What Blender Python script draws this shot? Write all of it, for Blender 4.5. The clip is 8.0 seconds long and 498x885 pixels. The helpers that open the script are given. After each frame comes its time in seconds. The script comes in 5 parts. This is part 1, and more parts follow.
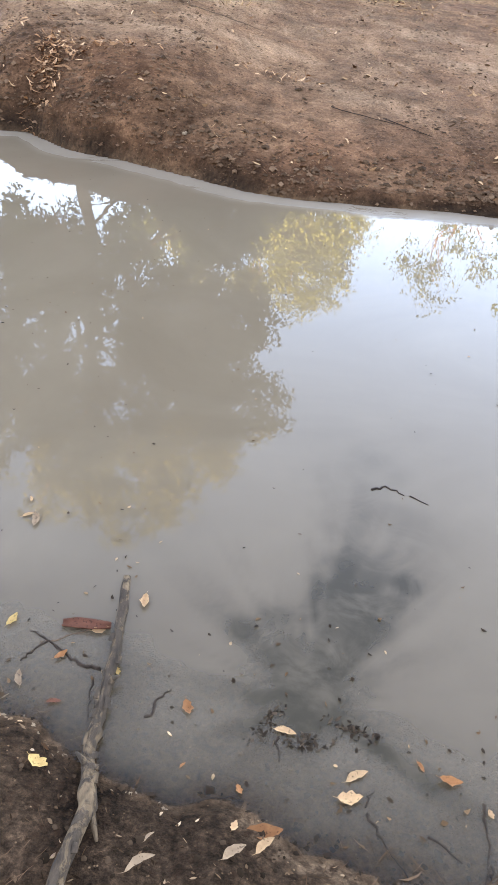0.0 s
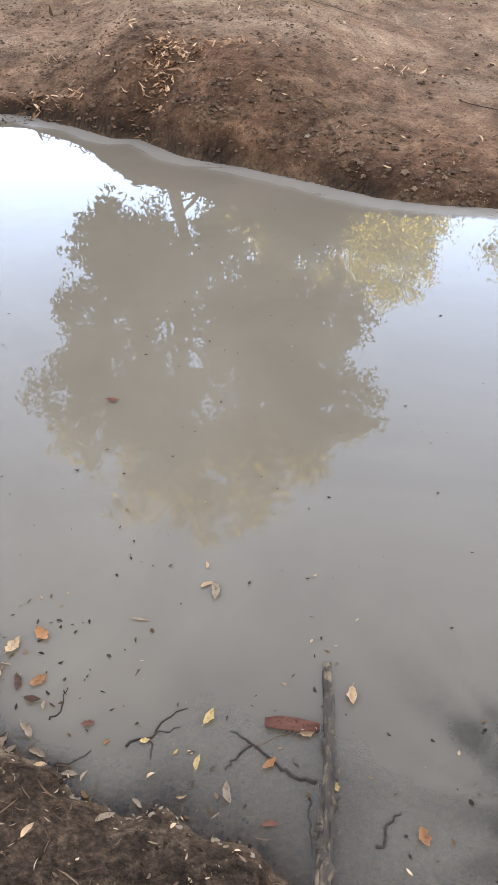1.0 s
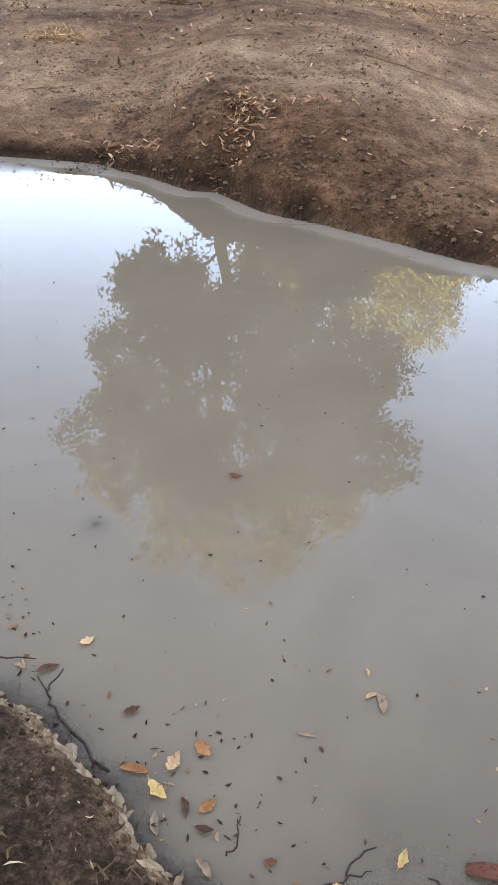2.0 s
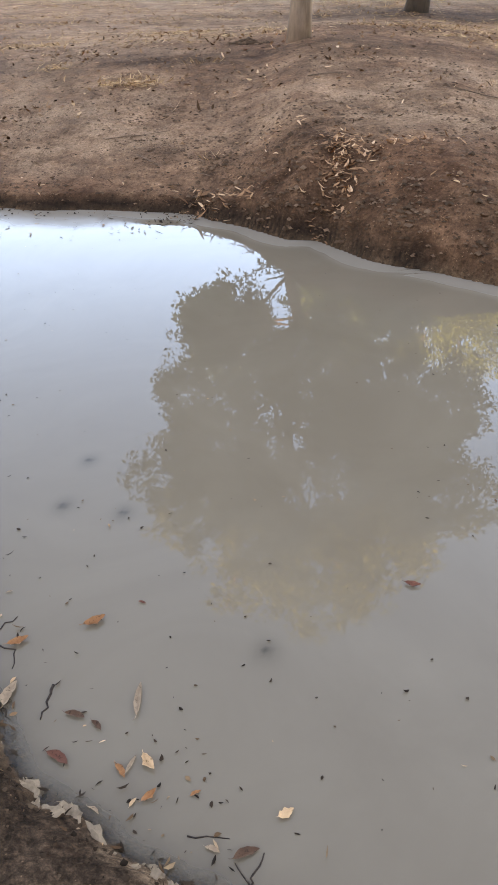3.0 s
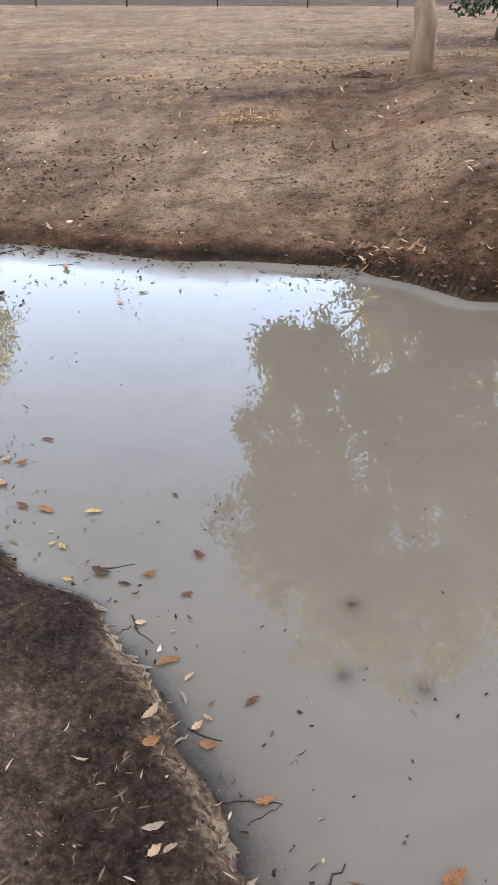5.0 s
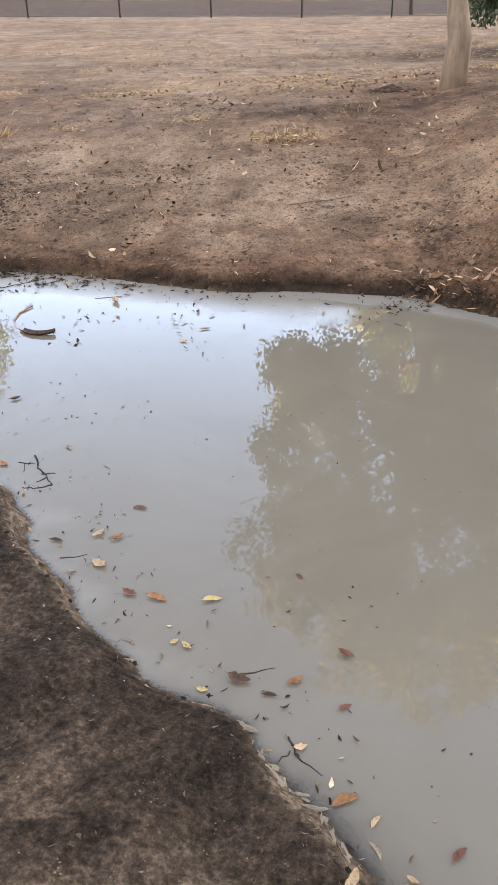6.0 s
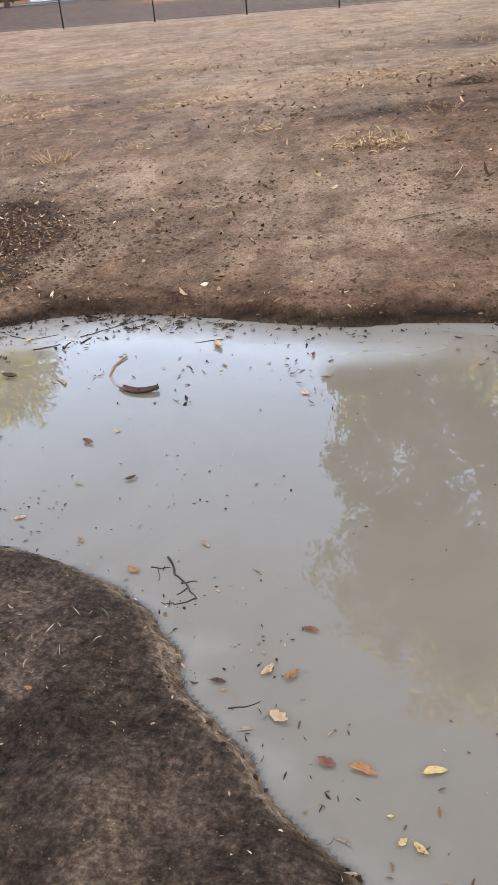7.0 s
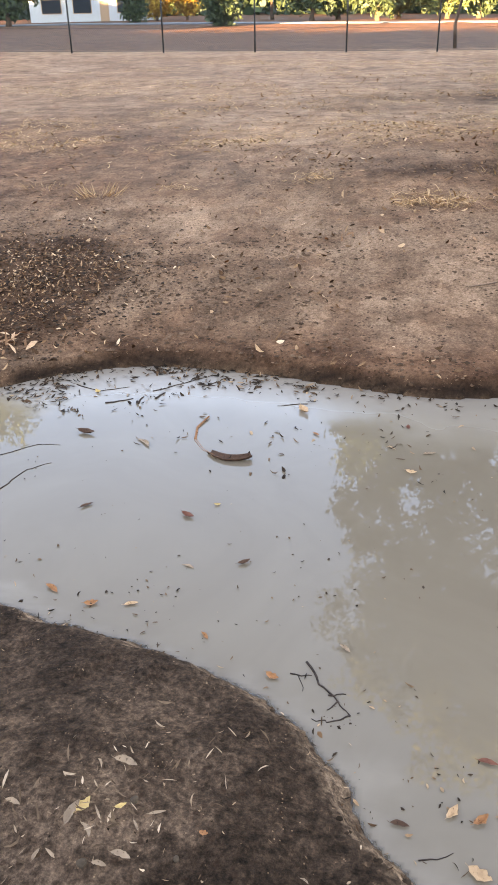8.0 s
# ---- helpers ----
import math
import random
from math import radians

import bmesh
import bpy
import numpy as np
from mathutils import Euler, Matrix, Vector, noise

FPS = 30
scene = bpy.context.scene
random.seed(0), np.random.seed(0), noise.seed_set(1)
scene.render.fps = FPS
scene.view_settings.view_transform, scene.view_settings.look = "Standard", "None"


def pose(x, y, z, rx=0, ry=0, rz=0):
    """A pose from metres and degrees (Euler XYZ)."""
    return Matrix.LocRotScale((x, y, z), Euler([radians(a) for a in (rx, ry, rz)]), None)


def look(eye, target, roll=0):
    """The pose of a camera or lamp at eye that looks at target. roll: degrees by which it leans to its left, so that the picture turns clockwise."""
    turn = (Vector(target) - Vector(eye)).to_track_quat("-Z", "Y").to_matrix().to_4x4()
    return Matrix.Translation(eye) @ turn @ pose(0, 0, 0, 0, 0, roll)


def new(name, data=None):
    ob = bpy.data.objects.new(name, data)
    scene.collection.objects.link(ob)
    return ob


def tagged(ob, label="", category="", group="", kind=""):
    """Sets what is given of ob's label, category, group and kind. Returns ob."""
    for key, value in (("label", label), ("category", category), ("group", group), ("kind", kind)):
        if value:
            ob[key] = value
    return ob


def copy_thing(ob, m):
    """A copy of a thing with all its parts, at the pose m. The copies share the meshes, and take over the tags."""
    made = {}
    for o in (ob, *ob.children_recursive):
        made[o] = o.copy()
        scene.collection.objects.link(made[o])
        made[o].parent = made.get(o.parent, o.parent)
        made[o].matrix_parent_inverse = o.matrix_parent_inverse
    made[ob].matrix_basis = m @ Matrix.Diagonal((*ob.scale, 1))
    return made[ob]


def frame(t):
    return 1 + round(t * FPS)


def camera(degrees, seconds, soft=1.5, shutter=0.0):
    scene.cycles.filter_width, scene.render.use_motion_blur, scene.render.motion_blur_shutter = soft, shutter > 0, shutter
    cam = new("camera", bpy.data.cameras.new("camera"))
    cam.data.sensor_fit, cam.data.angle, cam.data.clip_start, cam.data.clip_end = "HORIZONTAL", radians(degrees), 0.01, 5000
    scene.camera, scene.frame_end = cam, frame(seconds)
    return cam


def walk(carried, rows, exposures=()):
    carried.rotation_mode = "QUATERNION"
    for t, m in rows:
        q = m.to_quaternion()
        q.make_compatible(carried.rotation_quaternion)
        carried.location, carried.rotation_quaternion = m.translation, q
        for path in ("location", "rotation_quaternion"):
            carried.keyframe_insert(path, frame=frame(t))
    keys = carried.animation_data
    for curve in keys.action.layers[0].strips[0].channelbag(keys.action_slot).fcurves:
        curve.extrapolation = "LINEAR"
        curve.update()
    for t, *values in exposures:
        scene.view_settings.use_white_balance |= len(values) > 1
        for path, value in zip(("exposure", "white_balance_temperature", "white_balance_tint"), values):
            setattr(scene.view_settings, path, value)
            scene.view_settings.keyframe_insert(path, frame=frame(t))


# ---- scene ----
cam = camera(35.3, 8.0, soft=1.2)
PATH = [
    (0, (0.023, 0.036, 1.527), (0.091, 1.661, 0.362), 4.8),
    (0.5, (-0.171, 0.213, 1.537), (-0.153, 1.836, 0.368), 2.5),
    (1, (-0.325, 0.333, 1.527), (-0.431, 1.933, 0.331), 1.1),
    (1.2, (-0.395, 0.36, 1.526), (-0.544, 1.945, 0.315), 1.7),
    (2.3, (-0.877, 0.56, 1.559), (-1.004, 2.229, 0.464), 3.1),
    (2.5, (-0.953, 0.622, 1.547), (-1.129, 2.287, 0.454), 2.2),
    (3, (-1.163, 0.82, 1.562), (-1.416, 2.494, 0.497), -0.5),
    (3.5, (-1.412, 0.892, 1.56), (-1.702, 2.553, 0.485), 0.1),
    (4, (-1.691, 0.953, 1.58), (-1.915, 2.63, 0.513), 0.8),
    (4.5, (-1.847, 1.052, 1.595), (-2.167, 2.723, 0.543), -0.4),
    (5, (-2.033, 1.318, 1.59), (-2.379, 3.003, 0.57), -0.8),
    (5.2, (-2.126, 1.376, 1.613), (-2.498, 3.05, 0.583), -1.0),
    (6.3, (-2.72, 1.722, 1.626), (-3.021, 3.429, 0.628), -1.2),
    (6.5, (-2.824, 1.82, 1.64), (-3.154, 3.511, 0.625), -2.4),
    (7, (-3.07, 2.121, 1.672), (-3.498, 3.794, 0.663), -5.5),
    (7.5, (-3.391, 2.223, 1.689), (-3.859, 3.874, 0.662), -2.8),
    (8, (-3.691, 2.278, 1.788), (-4.051, 4.0, 0.836), -1.2),
]
walk(cam, [(t, look(eye, target, roll)) for t, eye, target, roll in PATH], 
     [(0.0, 4.99, 11800, 23), (0.5, 4.97, 11800, 23), (1.0, 4.88, 11800, 23), (2.5, 4.58, 11800, 23), (3.0, 4.53, 11800, 23), (3.5, 4.58, 11800, 23), (4.5, 4.56, 11800, 23), (5.0, 4.72, 11800, 23), (6.5, 4.82, 11800, 23), (7.0, 4.83, 11800, 23), (7.5, 5.12, 11800, 23), (8.0, 4.89, 11800, 23)])

# ---- light ----
SUN_EL, SUN_AZ = radians(5.0), radians(196.0)
world = bpy.data.worlds.new("sky")
scene.world = world
world.use_nodes = True
wn = world.node_tree.nodes
sky = wn.new("ShaderNodeTexSky")
sky.sky_type, sky.sun_disc = "NISHITA", False
sky.sun_elevation, sky.sun_rotation = SUN_EL, SUN_AZ
sky.air_density, sky.dust_density, sky.ozone_density = 0.43, 0.0, 1.38
wn["Background"].inputs["Strength"].default_value = 0.15
world.node_tree.links.new(sky.outputs[0], wn["Background"].inputs["Color"])
sun_data = bpy.data.lights.new("sun", "SUN")
sun_data.energy, sun_data.angle, sun_data.color = 4.5, radians(0.5), (1.0, 0.88, 0.66)
sun = new("sun", sun_data)
sun.matrix_world = look((0, -40, 30), Vector((0, -40, 30)) - Vector((math.sin(SUN_AZ) * math.cos(SUN_EL), math.cos(SUN_AZ) * math.cos(SUN_EL), math.sin(SUN_EL))))

# ---- materials ----


class Nodes:
    """A small wrapper round one node material."""

    def __init__(self, name, rough=0.8, metal=0.0, spec=0.5):
        self.m = bpy.data.materials.new(name)
        self.m.use_nodes = True
        self.t = self.m.node_tree
        self.b = self.t.nodes["Principled BSDF"]
        self.b.inputs["Roughness"].default_value = rough
        self.b.inputs["Metallic"].default_value = metal
        self.b.inputs["Specular IOR Level"].default_value = spec
        self.g = self.t.nodes.new("ShaderNodeNewGeometry")
        self.pos = self.g.outputs["Position"]

    def link(self, a, b):
        self.t.links.new(a, b)

    def put(self, socket, value):
        if isinstance(value, bpy.types.NodeSocket):
            self.link(value, socket)
        else:
            socket.default_value = value

    def noise(self, scale, detail=4.0, rough=0.55, vec=None, warp=0.0):
        n = self.t.nodes.new("ShaderNodeTexNoise")
        n.inputs["Scale"].default_value, n.inputs["Detail"].default_value = scale, detail
        n.inputs["Roughness"].default_value, n.inputs["Distortion"].default_value = rough, warp
        self.link(vec or self.pos, n.inputs["Vector"])
        return n.outputs["Fac"]

    def voronoi(self, scale, feature="F1", vec=None):
        n = self.t.nodes.new("ShaderNodeTexVoronoi")
        n.feature = feature
        n.inputs["Scale"].default_value = scale
        self.link(vec or self.pos, n.inputs["Vector"])
        return n

    def scaled(self, sx, sy, sz, vec=None, turn=0.0):
        n = self.t.nodes.new("ShaderNodeMapping")
        n.inputs["Scale"].default_value, n.inputs["Rotation"].default_value = (sx, sy, sz), (0, 0, turn)
        self.link(vec or self.pos, n.inputs["Vector"])
        return n.outputs[0]

    def math(self, op, a, b=0.0, c=0.0):
        n = self.t.nodes.new("ShaderNodeMath")
        n.operation = op
        for i, v in enumerate((a, b, c)):
            self.put(n.inputs[i], v)
        return n.outputs[0]

    def span(self, v, lo, hi, a=0.0, b=1.0):
        n = self.t.nodes.new("ShaderNodeMapRange")
        n.interpolation_type = "SMOOTHSTEP"
        for i, x in enumerate((v, lo, hi, a, b)):
            self.put(n.inputs[i], x)
        return n.outputs[0]

    def mix(self, f, a, b, mode="MIX"):
        n = self.t.nodes.new("ShaderNodeMix")
        n.data_type, n.blend_type = "RGBA", mode
        self.put(n.inputs[0], f)
        for i, v in ((6, a), (7, b)):
            self.put(n.inputs[i], (*v, 1.0) if isinstance(v, tuple) else v)
        return n.outputs[2]

    def ramp(self, v, *stops):
        n = self.t.nodes.new("ShaderNodeValToRGB")
        e = n.color_ramp.elements
        while len(e) < len(stops):
            e.new(0.5)
        for k, (p, c) in zip(e, stops):
            k.position, k.color = p, (*c, 1.0)
        self.link(v, n.inputs[0])
        return n.outputs[0]

    def attr(self, name):
        n = self.t.nodes.new("ShaderNodeAttribute")
        n.attribute_name = name
        return n.outputs["Fac"]

    def random(self):
        return self.t.nodes.new("ShaderNodeObjectInfo").outputs["Random"]

    def island(self):
        return self.g.outputs["Random Per Island"]

    def bump(self, height, strength=0.5, distance=0.01):
        n = self.t.nodes.new("ShaderNodeBump")
        n.inputs["Strength"].default_value, n.inputs["Distance"].default_value = strength, distance
        self.link(height, n.inputs["Height"])
        self.link(n.outputs[0], self.b.inputs["Normal"])
        return n.outputs[0]

    def done(self, colour, rough=None):
        self.put(self.b.inputs["Base Color"], (*colour, 1.0) if isinstance(colour, tuple) else colour)
        if rough is not None:
            self.put(self.b.inputs["Roughness"], rough)
        return self.m


def soil_material():
    n = Nodes("soil", 0.95, spec=0.06)
    big = n.noise(0.9, 5, 0.6)
    mid = n.noise(6.0, 6, 0.65)
    fine = n.noise(70.0, 6, 0.7)
    dry = n.ramp(mid, (0.32, (0.058, 0.038, 0.028)), (0.48, (0.112, 0.076, 0.057)), (0.66, (0.175, 0.126, 0.098)))
    red = n.ramp(mid, (0.32, (0.048, 0.028, 0.020)), (0.5, (0.094, 0.058, 0.042)), (0.68, (0.140, 0.092, 0.069)))
    c = n.mix(n.span(big, 0.42, 0.62), red, dry)
    # trodden grey dust across the open slope
    c = n.mix(n.math("MULTIPLY", n.attr("dust"), n.span(n.noise(2.3, 5, 0.6), 0.35, 0.65, 0.35, 1.0)), c, n.ramp(fine, (0.3, (0.150, 0.116, 0.094)), (0.7, (0.245, 0.198, 0.166))))
    # dead straw worn into the ground
    straw = n.noise(20.0, 4, 0.7, n.scaled(1.0, 0.7, 1.0))
    c = n.mix(n.math("MULTIPLY", n.attr("straw"), n.span(straw, 0.42, 0.60)), c, n.ramp(fine, (0.3, (0.18, 0.120, 0.072)), (0.7, (0.36, 0.265, 0.175))))
    # damp crumbly earth, with shade toned in by the far tree, and dark mud
    earth = n.ramp(mid, (0.3, (0.026, 0.017, 0.013)), (0.5, (0.060, 0.040, 0.030)), (0.7, (0.110, 0.076, 0.058)))
    c = n.mix(n.attr("earth"), c, earth)
    trod = n.mix(0.5, n.noise(5.0, 6, 0.7), n.noise(28.0, 6, 0.75))
    mud = n.ramp(trod, (0.36, (0.008, 0.0060, 0.0047)), (0.48, (0.025, 0.0193, 0.0155)), (0.60, (0.047, 0.0372, 0.0302)), (0.74, (0.080, 0.065, 0.054)))
    # the same mud half dried and scuffed to a paler brown in wide patches
    scuffed = n.ramp(trod, (0.34, (0.029, 0.022, 0.017)), (0.5, (0.072, 0.058, 0.048)), (0.68, (0.130, 0.108, 0.091)))
    mud = n.mix(n.math("MULTIPLY", n.attr("scuff"), n.span(n.noise(3.2, 5, 0.62, warp=0.6), 0.40, 0.62)), mud, scuffed)
    mud = n.mix(0.6, mud, n.ramp(n.noise(52.0, 6, 0.8), (0.37, (0.30, 0.28, 0.26)), (0.50, (0.95, 0.95, 0.95)), (0.64, (2.1, 2.05, 1.95))), "MULTIPLY")
    c = n.mix(n.attr("mud"), c, mud)
    # dried silt left along the trodden edge
    silt = n.ramp(n.noise(38.0, 6, 0.75), (0.34, (0.026, 0.020, 0.016)), (0.46, (0.085, 0.070, 0.058)), (0.60, (0.24, 0.205, 0.17)))
    c = n.mix(n.attr("silted"), c, silt)
    # drowned mud under the water
    bed = n.ramp(n.noise(17.0, 6, 0.72, warp=0.5), (0.34, (0.026, 0.019, 0.014)), (0.45, (0.078, 0.060, 0.046)), (0.66, (0.118, 0.095, 0.075)))
    c = n.mix(n.attr("bed"), c, bed)
    # crumbs and specks
    v = n.voronoi(34.0)
    speck = n.math("MULTIPLY", n.span(v.outputs["Distance"], 0.36, 0.18), n.span(n.noise(7.0, 5, 0.65), 0.44, 0.58))
    c = n.mix(n.math("MULTIPLY", speck, 0.7), c, (0.024, 0.016, 0.012))
    c = n.mix(0.6, c, n.ramp(n.noise(26.0, 5, 0.7), (0.32, (0.50, 0.47, 0.45)), (0.55, (1.08, 1.08, 1.08)), (0.75, (1.3, 1.3, 1.3))), "MULTIPLY")
    v2 = n.voronoi(75.0)
    chip = n.math("MULTIPLY", n.span(v2.outputs["Distance"], 0.22, 0.12), n.span(n.noise(17.0, 2), 0.56, 0.64))
    c = n.mix(n.math("MULTIPLY", chip, n.span(n.attr("mud"), 0.0, 1.0, 0.7, 0.3)), c, (0.36, 0.29, 0.22))
    c = n.mix(0.55, c, n.ramp(fine, (0.3, (0.55, 0.55, 0.55)), (0.7, (1.35, 1.35, 1.35))), "MULTIPLY")
    grit = n.noise(120.0, 5, 0.75)
    c = n.mix(0.4, c, n.ramp(grit, (0.34, (0.38, 0.36, 0.35)), (0.52, (1.0, 1.0, 1.0)), (0.68, (1.7, 1.68, 1.62))), "MULTIPLY")
    # uneven ground: broad pale and dark drifts, and wheel-worn streaks along the slope
    drift = n.noise(2.4, 6, 0.72, n.scaled(1.0, 0.5, 1.0, turn=0.35), warp=0.8)
    c = n.mix(0.85, c, n.ramp(drift, (0.34, (0.64, 0.62, 0.60)), (0.5, (1.02, 1.01, 0.99)), (0.66, (1.45, 1.43, 1.39))), "MULTIPLY")
    c = n.mix(1.0, c, n.mix(n.attr("mud"), (1.95, 1.24, 0.85), (1.98, 1.28, 0.92)), "MULTIPLY")
    # near-black line along the water's edge, strongest at the far bank's foot
    c = n.mix(n.math("MULTIPLY", n.attr("darkened"), 0.85), c, (0.016, 0.009, 0.006))
    rough = n.span(n.attr("mud"), 0.0, 1.0, 0.95, 0.85)
    h = n.math("ADD", n.math("MULTIPLY", mid, 1.2), n.math("ADD", n.math("MULTIPLY", fine, 0.5), n.math("MULTIPLY", n.noise(190.0, 3), 0.25)))
    n.bump(n.math("SUBTRACT", h, n.math("MULTIPLY", v.outputs["Distance"], 0.35)), 0.9, 0.030)
    return n.done(c, rough)


def water_material():
    """Silty water: an opaque murk under a smooth surface, clearer where it is only a finger deep."""
    n = Nodes("silty_water", 0.0, spec=0.5)
    n.b.inputs["IOR"].default_value = 1.33
    cloud = n.noise(1.1, 5, 0.6, warp=1.2)
    c = n.ramp(cloud, (0.3, (0.183, 0.117, 0.073)), (0.7, (0.214, 0.140, 0.089)))
    # stirred black silt hanging in the water
    silt = n.noise(8.0, 6, 0.62, warp=0.6)
    c = n.mix(n.math("MULTIPLY", n.attr("silt"), n.span(silt, 0.30, 0.62, 0.62, 1.0)), c, (0.047, 0.029, 0.014))
    # pale scum drifted to the margin
    film = n.noise(2.2, 6, 0.7, n.scaled(0.5, 1.7, 1.0), warp=1.2)
    coat = n.math("MULTIPLY", n.attr("scum"), n.span(film, 0.20, 0.46))
    c = n.mix(coat, c, (0.285, 0.195, 0.135))
    n.put(n.b.inputs["Roughness"], n.math("MULTIPLY", coat, 0.42))
    n.put(n.b.inputs["Base Color"], c)
    wave = n.math("ADD", n.noise(3.0, 2, 0.4, n.scaled(0.7, 1.0, 1.0)), n.math("MULTIPLY", n.noise(16.0, 2, 0.5), 0.10))
    # wrinkled scum, ruffled along the margin
    ruffle = n.noise(26.0, 3, 0.6, n.scaled(0.45, 1.2, 1.0), warp=0.8)
    wave = n.math("ADD", wave, n.math("MULTIPLY", n.math("MULTIPLY", ruffle, n.attr("scum")), 0.9))
    normal = n.bump(wave, 0.010, 0.05)
    clear = n.t.nodes.new("ShaderNodeBsdfTransparent")
    clear.inputs["Color"].default_value = (0.80, 0.76, 0.70, 1.0)
    gloss = n.t.nodes.new("ShaderNodeBsdfGlossy")
    gloss.inputs["Roughness"].default_value = 0.0
    n.link(normal, gloss.inputs["Normal"])
    fres = n.t.nodes.new("ShaderNodeFresnel")
    fres.inputs["IOR"].default_value = 1.33
    n.link(normal, fres.inputs["Normal"])
    thin = n.t.nodes.new("ShaderNodeMixShader")
    n.link(fres.outputs[0], thin.inputs[0])
    n.link(clear.outputs[0], thin.inputs[1])
    n.link(gloss.outputs[0], thin.inputs[2])
    both = n.t.nodes.new("ShaderNodeMixShader")
    n.link(n.attr("murk"), both.inputs[0])
    n.link(thin.outputs[0], both.inputs[1])
    n.link(n.b.outputs[0], both.inputs[2])
    n.link(both.outputs[0], n.t.nodes["Material Output"].inputs["Surface"])
    return n.m


def leaf_material(name, dark, light, rough=0.55):
    """A dead leaf: mottled, with a few spots."""
    n = Nodes(name, rough + 0.15, spec=0.15)
    c = n.mix(n.noise(60.0, 5, 0.6), dark, light)
    c = n.mix(n.math("MULTIPLY", n.span(n.noise(140.0, 3), 0.58, 0.66), 0.6), c, tuple(0.35 * v for v in dark))
    c = n.mix(0.5, c, n.ramp(n.random(), (0.0, (0.65, 0.63, 0.6)), (1.0, (1.2, 1.18, 1.1))), "MULTIPLY")
    n.bump(n.noise(220.0, 3), 0.4, 0.002)
    return n.done(n.mix(1.0, c, (1.30, 0.98, 0.80), "MULTIPLY"))


def crumb_material(name, *stops, rough=0.85):
    """Small bits that differ from one another."""
    n = Nodes(name, rough, spec=0.06)
    c = n.ramp(n.island(), *stops)
    c = n.mix(0.6, c, n.ramp(n.noise(90.0, 4, 0.6), (0.3, (0.6, 0.6, 0.6)), (0.7, (1.25, 1.25, 1.25))), "MULTIPLY")
    return n.done(n.mix(1.0, c, (1.50, 1.0, 0.70), "MULTIPLY"))


def foliage_material(name, *stops):
    n = Nodes(name, 0.6, spec=0.3)
    c = n.ramp(n.island(), *stops)
    c = n.mix(0.5, c, n.ramp(n.noise(0.9, 3), (0.3, (0.7, 0.72, 0.7)), (0.7, (1.25, 1.2, 1.1))), "MULTIPLY")
    n.done(c)
    thru = n.t.nodes.new("ShaderNodeBsdfTranslucent")
    n.link(c, thru.inputs["Color"])
    m = n.t.nodes.new("ShaderNodeMixShader")
    m.inputs[0].default_value = 0.25
    n.link(n.b.outputs[0], m.inputs[1])
    n.link(thru.outputs[0], m.inputs[2])
    n.link(m.outputs[0], n.t.nodes["Material Output"].inputs["Surface"])
    return n.m


def bark_material(name, dark, light, stretch=0.25, scale=14.0):
    n = Nodes(name, 0.88, spec=0.2)
    grain = n.noise(scale, 6, 0.65, n.scaled(1.0, 1.0, stretch))
    blotch = n.noise(scale * 0.3, 4, 0.6)
    c = n.ramp(grain, (0.3, dark), (0.7, light))
    c = n.mix(0.6, c, n.ramp(blotch, (0.3, (0.6, 0.57, 0.55)), (0.7, (1.25, 1.25, 1.22))), "MULTIPLY")
    n.bump(grain, 0.7, 0.012)
    return n.done(n.mix(1.0, c, (1.32, 0.98, 0.80), "MULTIPLY"))


def plain(name, colour, rough=0.7, metal=0.0, vary=0.25, scale=6.0):
    n = Nodes(name, rough, metal)
    c = n.mix(n.noise(scale, 5, 0.6), tuple(v * (1 - vary) for v in colour), tuple(v * (1 + vary) for v in colour))
    return n.done(c)


SOIL = soil_material()
WATER = water_material()
TAN = leaf_material("tan_leaf", (0.26, 0.155, 0.085), (0.62, 0.44, 0.28))
ORANGE = leaf_material("orange_leaf", (0.14, 0.055, 0.022), (0.44, 0.21, 0.10))
RUST = leaf_material("rust_leaf", (0.085, 0.032, 0.022), (0.21, 0.085, 0.058))
DARK = leaf_material("dark_leaf", (0.040, 0.021, 0.013), (0.115, 0.062, 0.040))
PALE = leaf_material("pale_leaf", (0.14, 0.098, 0.068), (0.36, 0.275, 0.20))
YELLOW = leaf_material("yellow_leaf", (0.32, 0.21, 0.08), (0.60, 0.46, 0.22))
LEAF_LOOK = {"t": (TAN, "tan"), "o": (ORANGE, "orange-brown"), "r": (RUST, "rust-red"), "d": (DARK, "dark sodden"), "p": (PALE, "bleached pale"), "y": (YELLOW, "yellow")}
LITTER = crumb_material("leaf_litter", (0.0, (0.035, 0.022, 0.015)), (0.4, (0.085, 0.052, 0.034)), (0.7, (0.20, 0.130, 0.083)), (0.9, (0.38, 0.28, 0.195)), (1.0, (0.56, 0.47, 0.38)))
HEAP = crumb_material("heaped_leaves", (0.0, (0.11, 0.066, 0.045)), (0.4, (0.24, 0.15, 0.10)), (0.75, (0.32, 0.21, 0.145)), (1.0, (0.50, 0.39, 0.30)))
SLIVERS = crumb_material("bleached_slivers", (0.0, (0.045, 0.033, 0.025)), (0.5, (0.13, 0.10, 0.077)), (0.85, (0.27, 0.225, 0.185)), (1.0, (0.42, 0.37, 0.32)))
STRAW = crumb_material("straw", (0.0, (0.19, 0.130, 0.078)), (0.5, (0.35, 0.255, 0.160)), (1.0, (0.50, 0.395, 0.275)))
CLOD = crumb_material("soil_clods", (0.0, (0.042, 0.029, 0.021)), (0.6, (0.086, 0.060, 0.045)), (1.0, (0.16, 0.116, 0.090)))
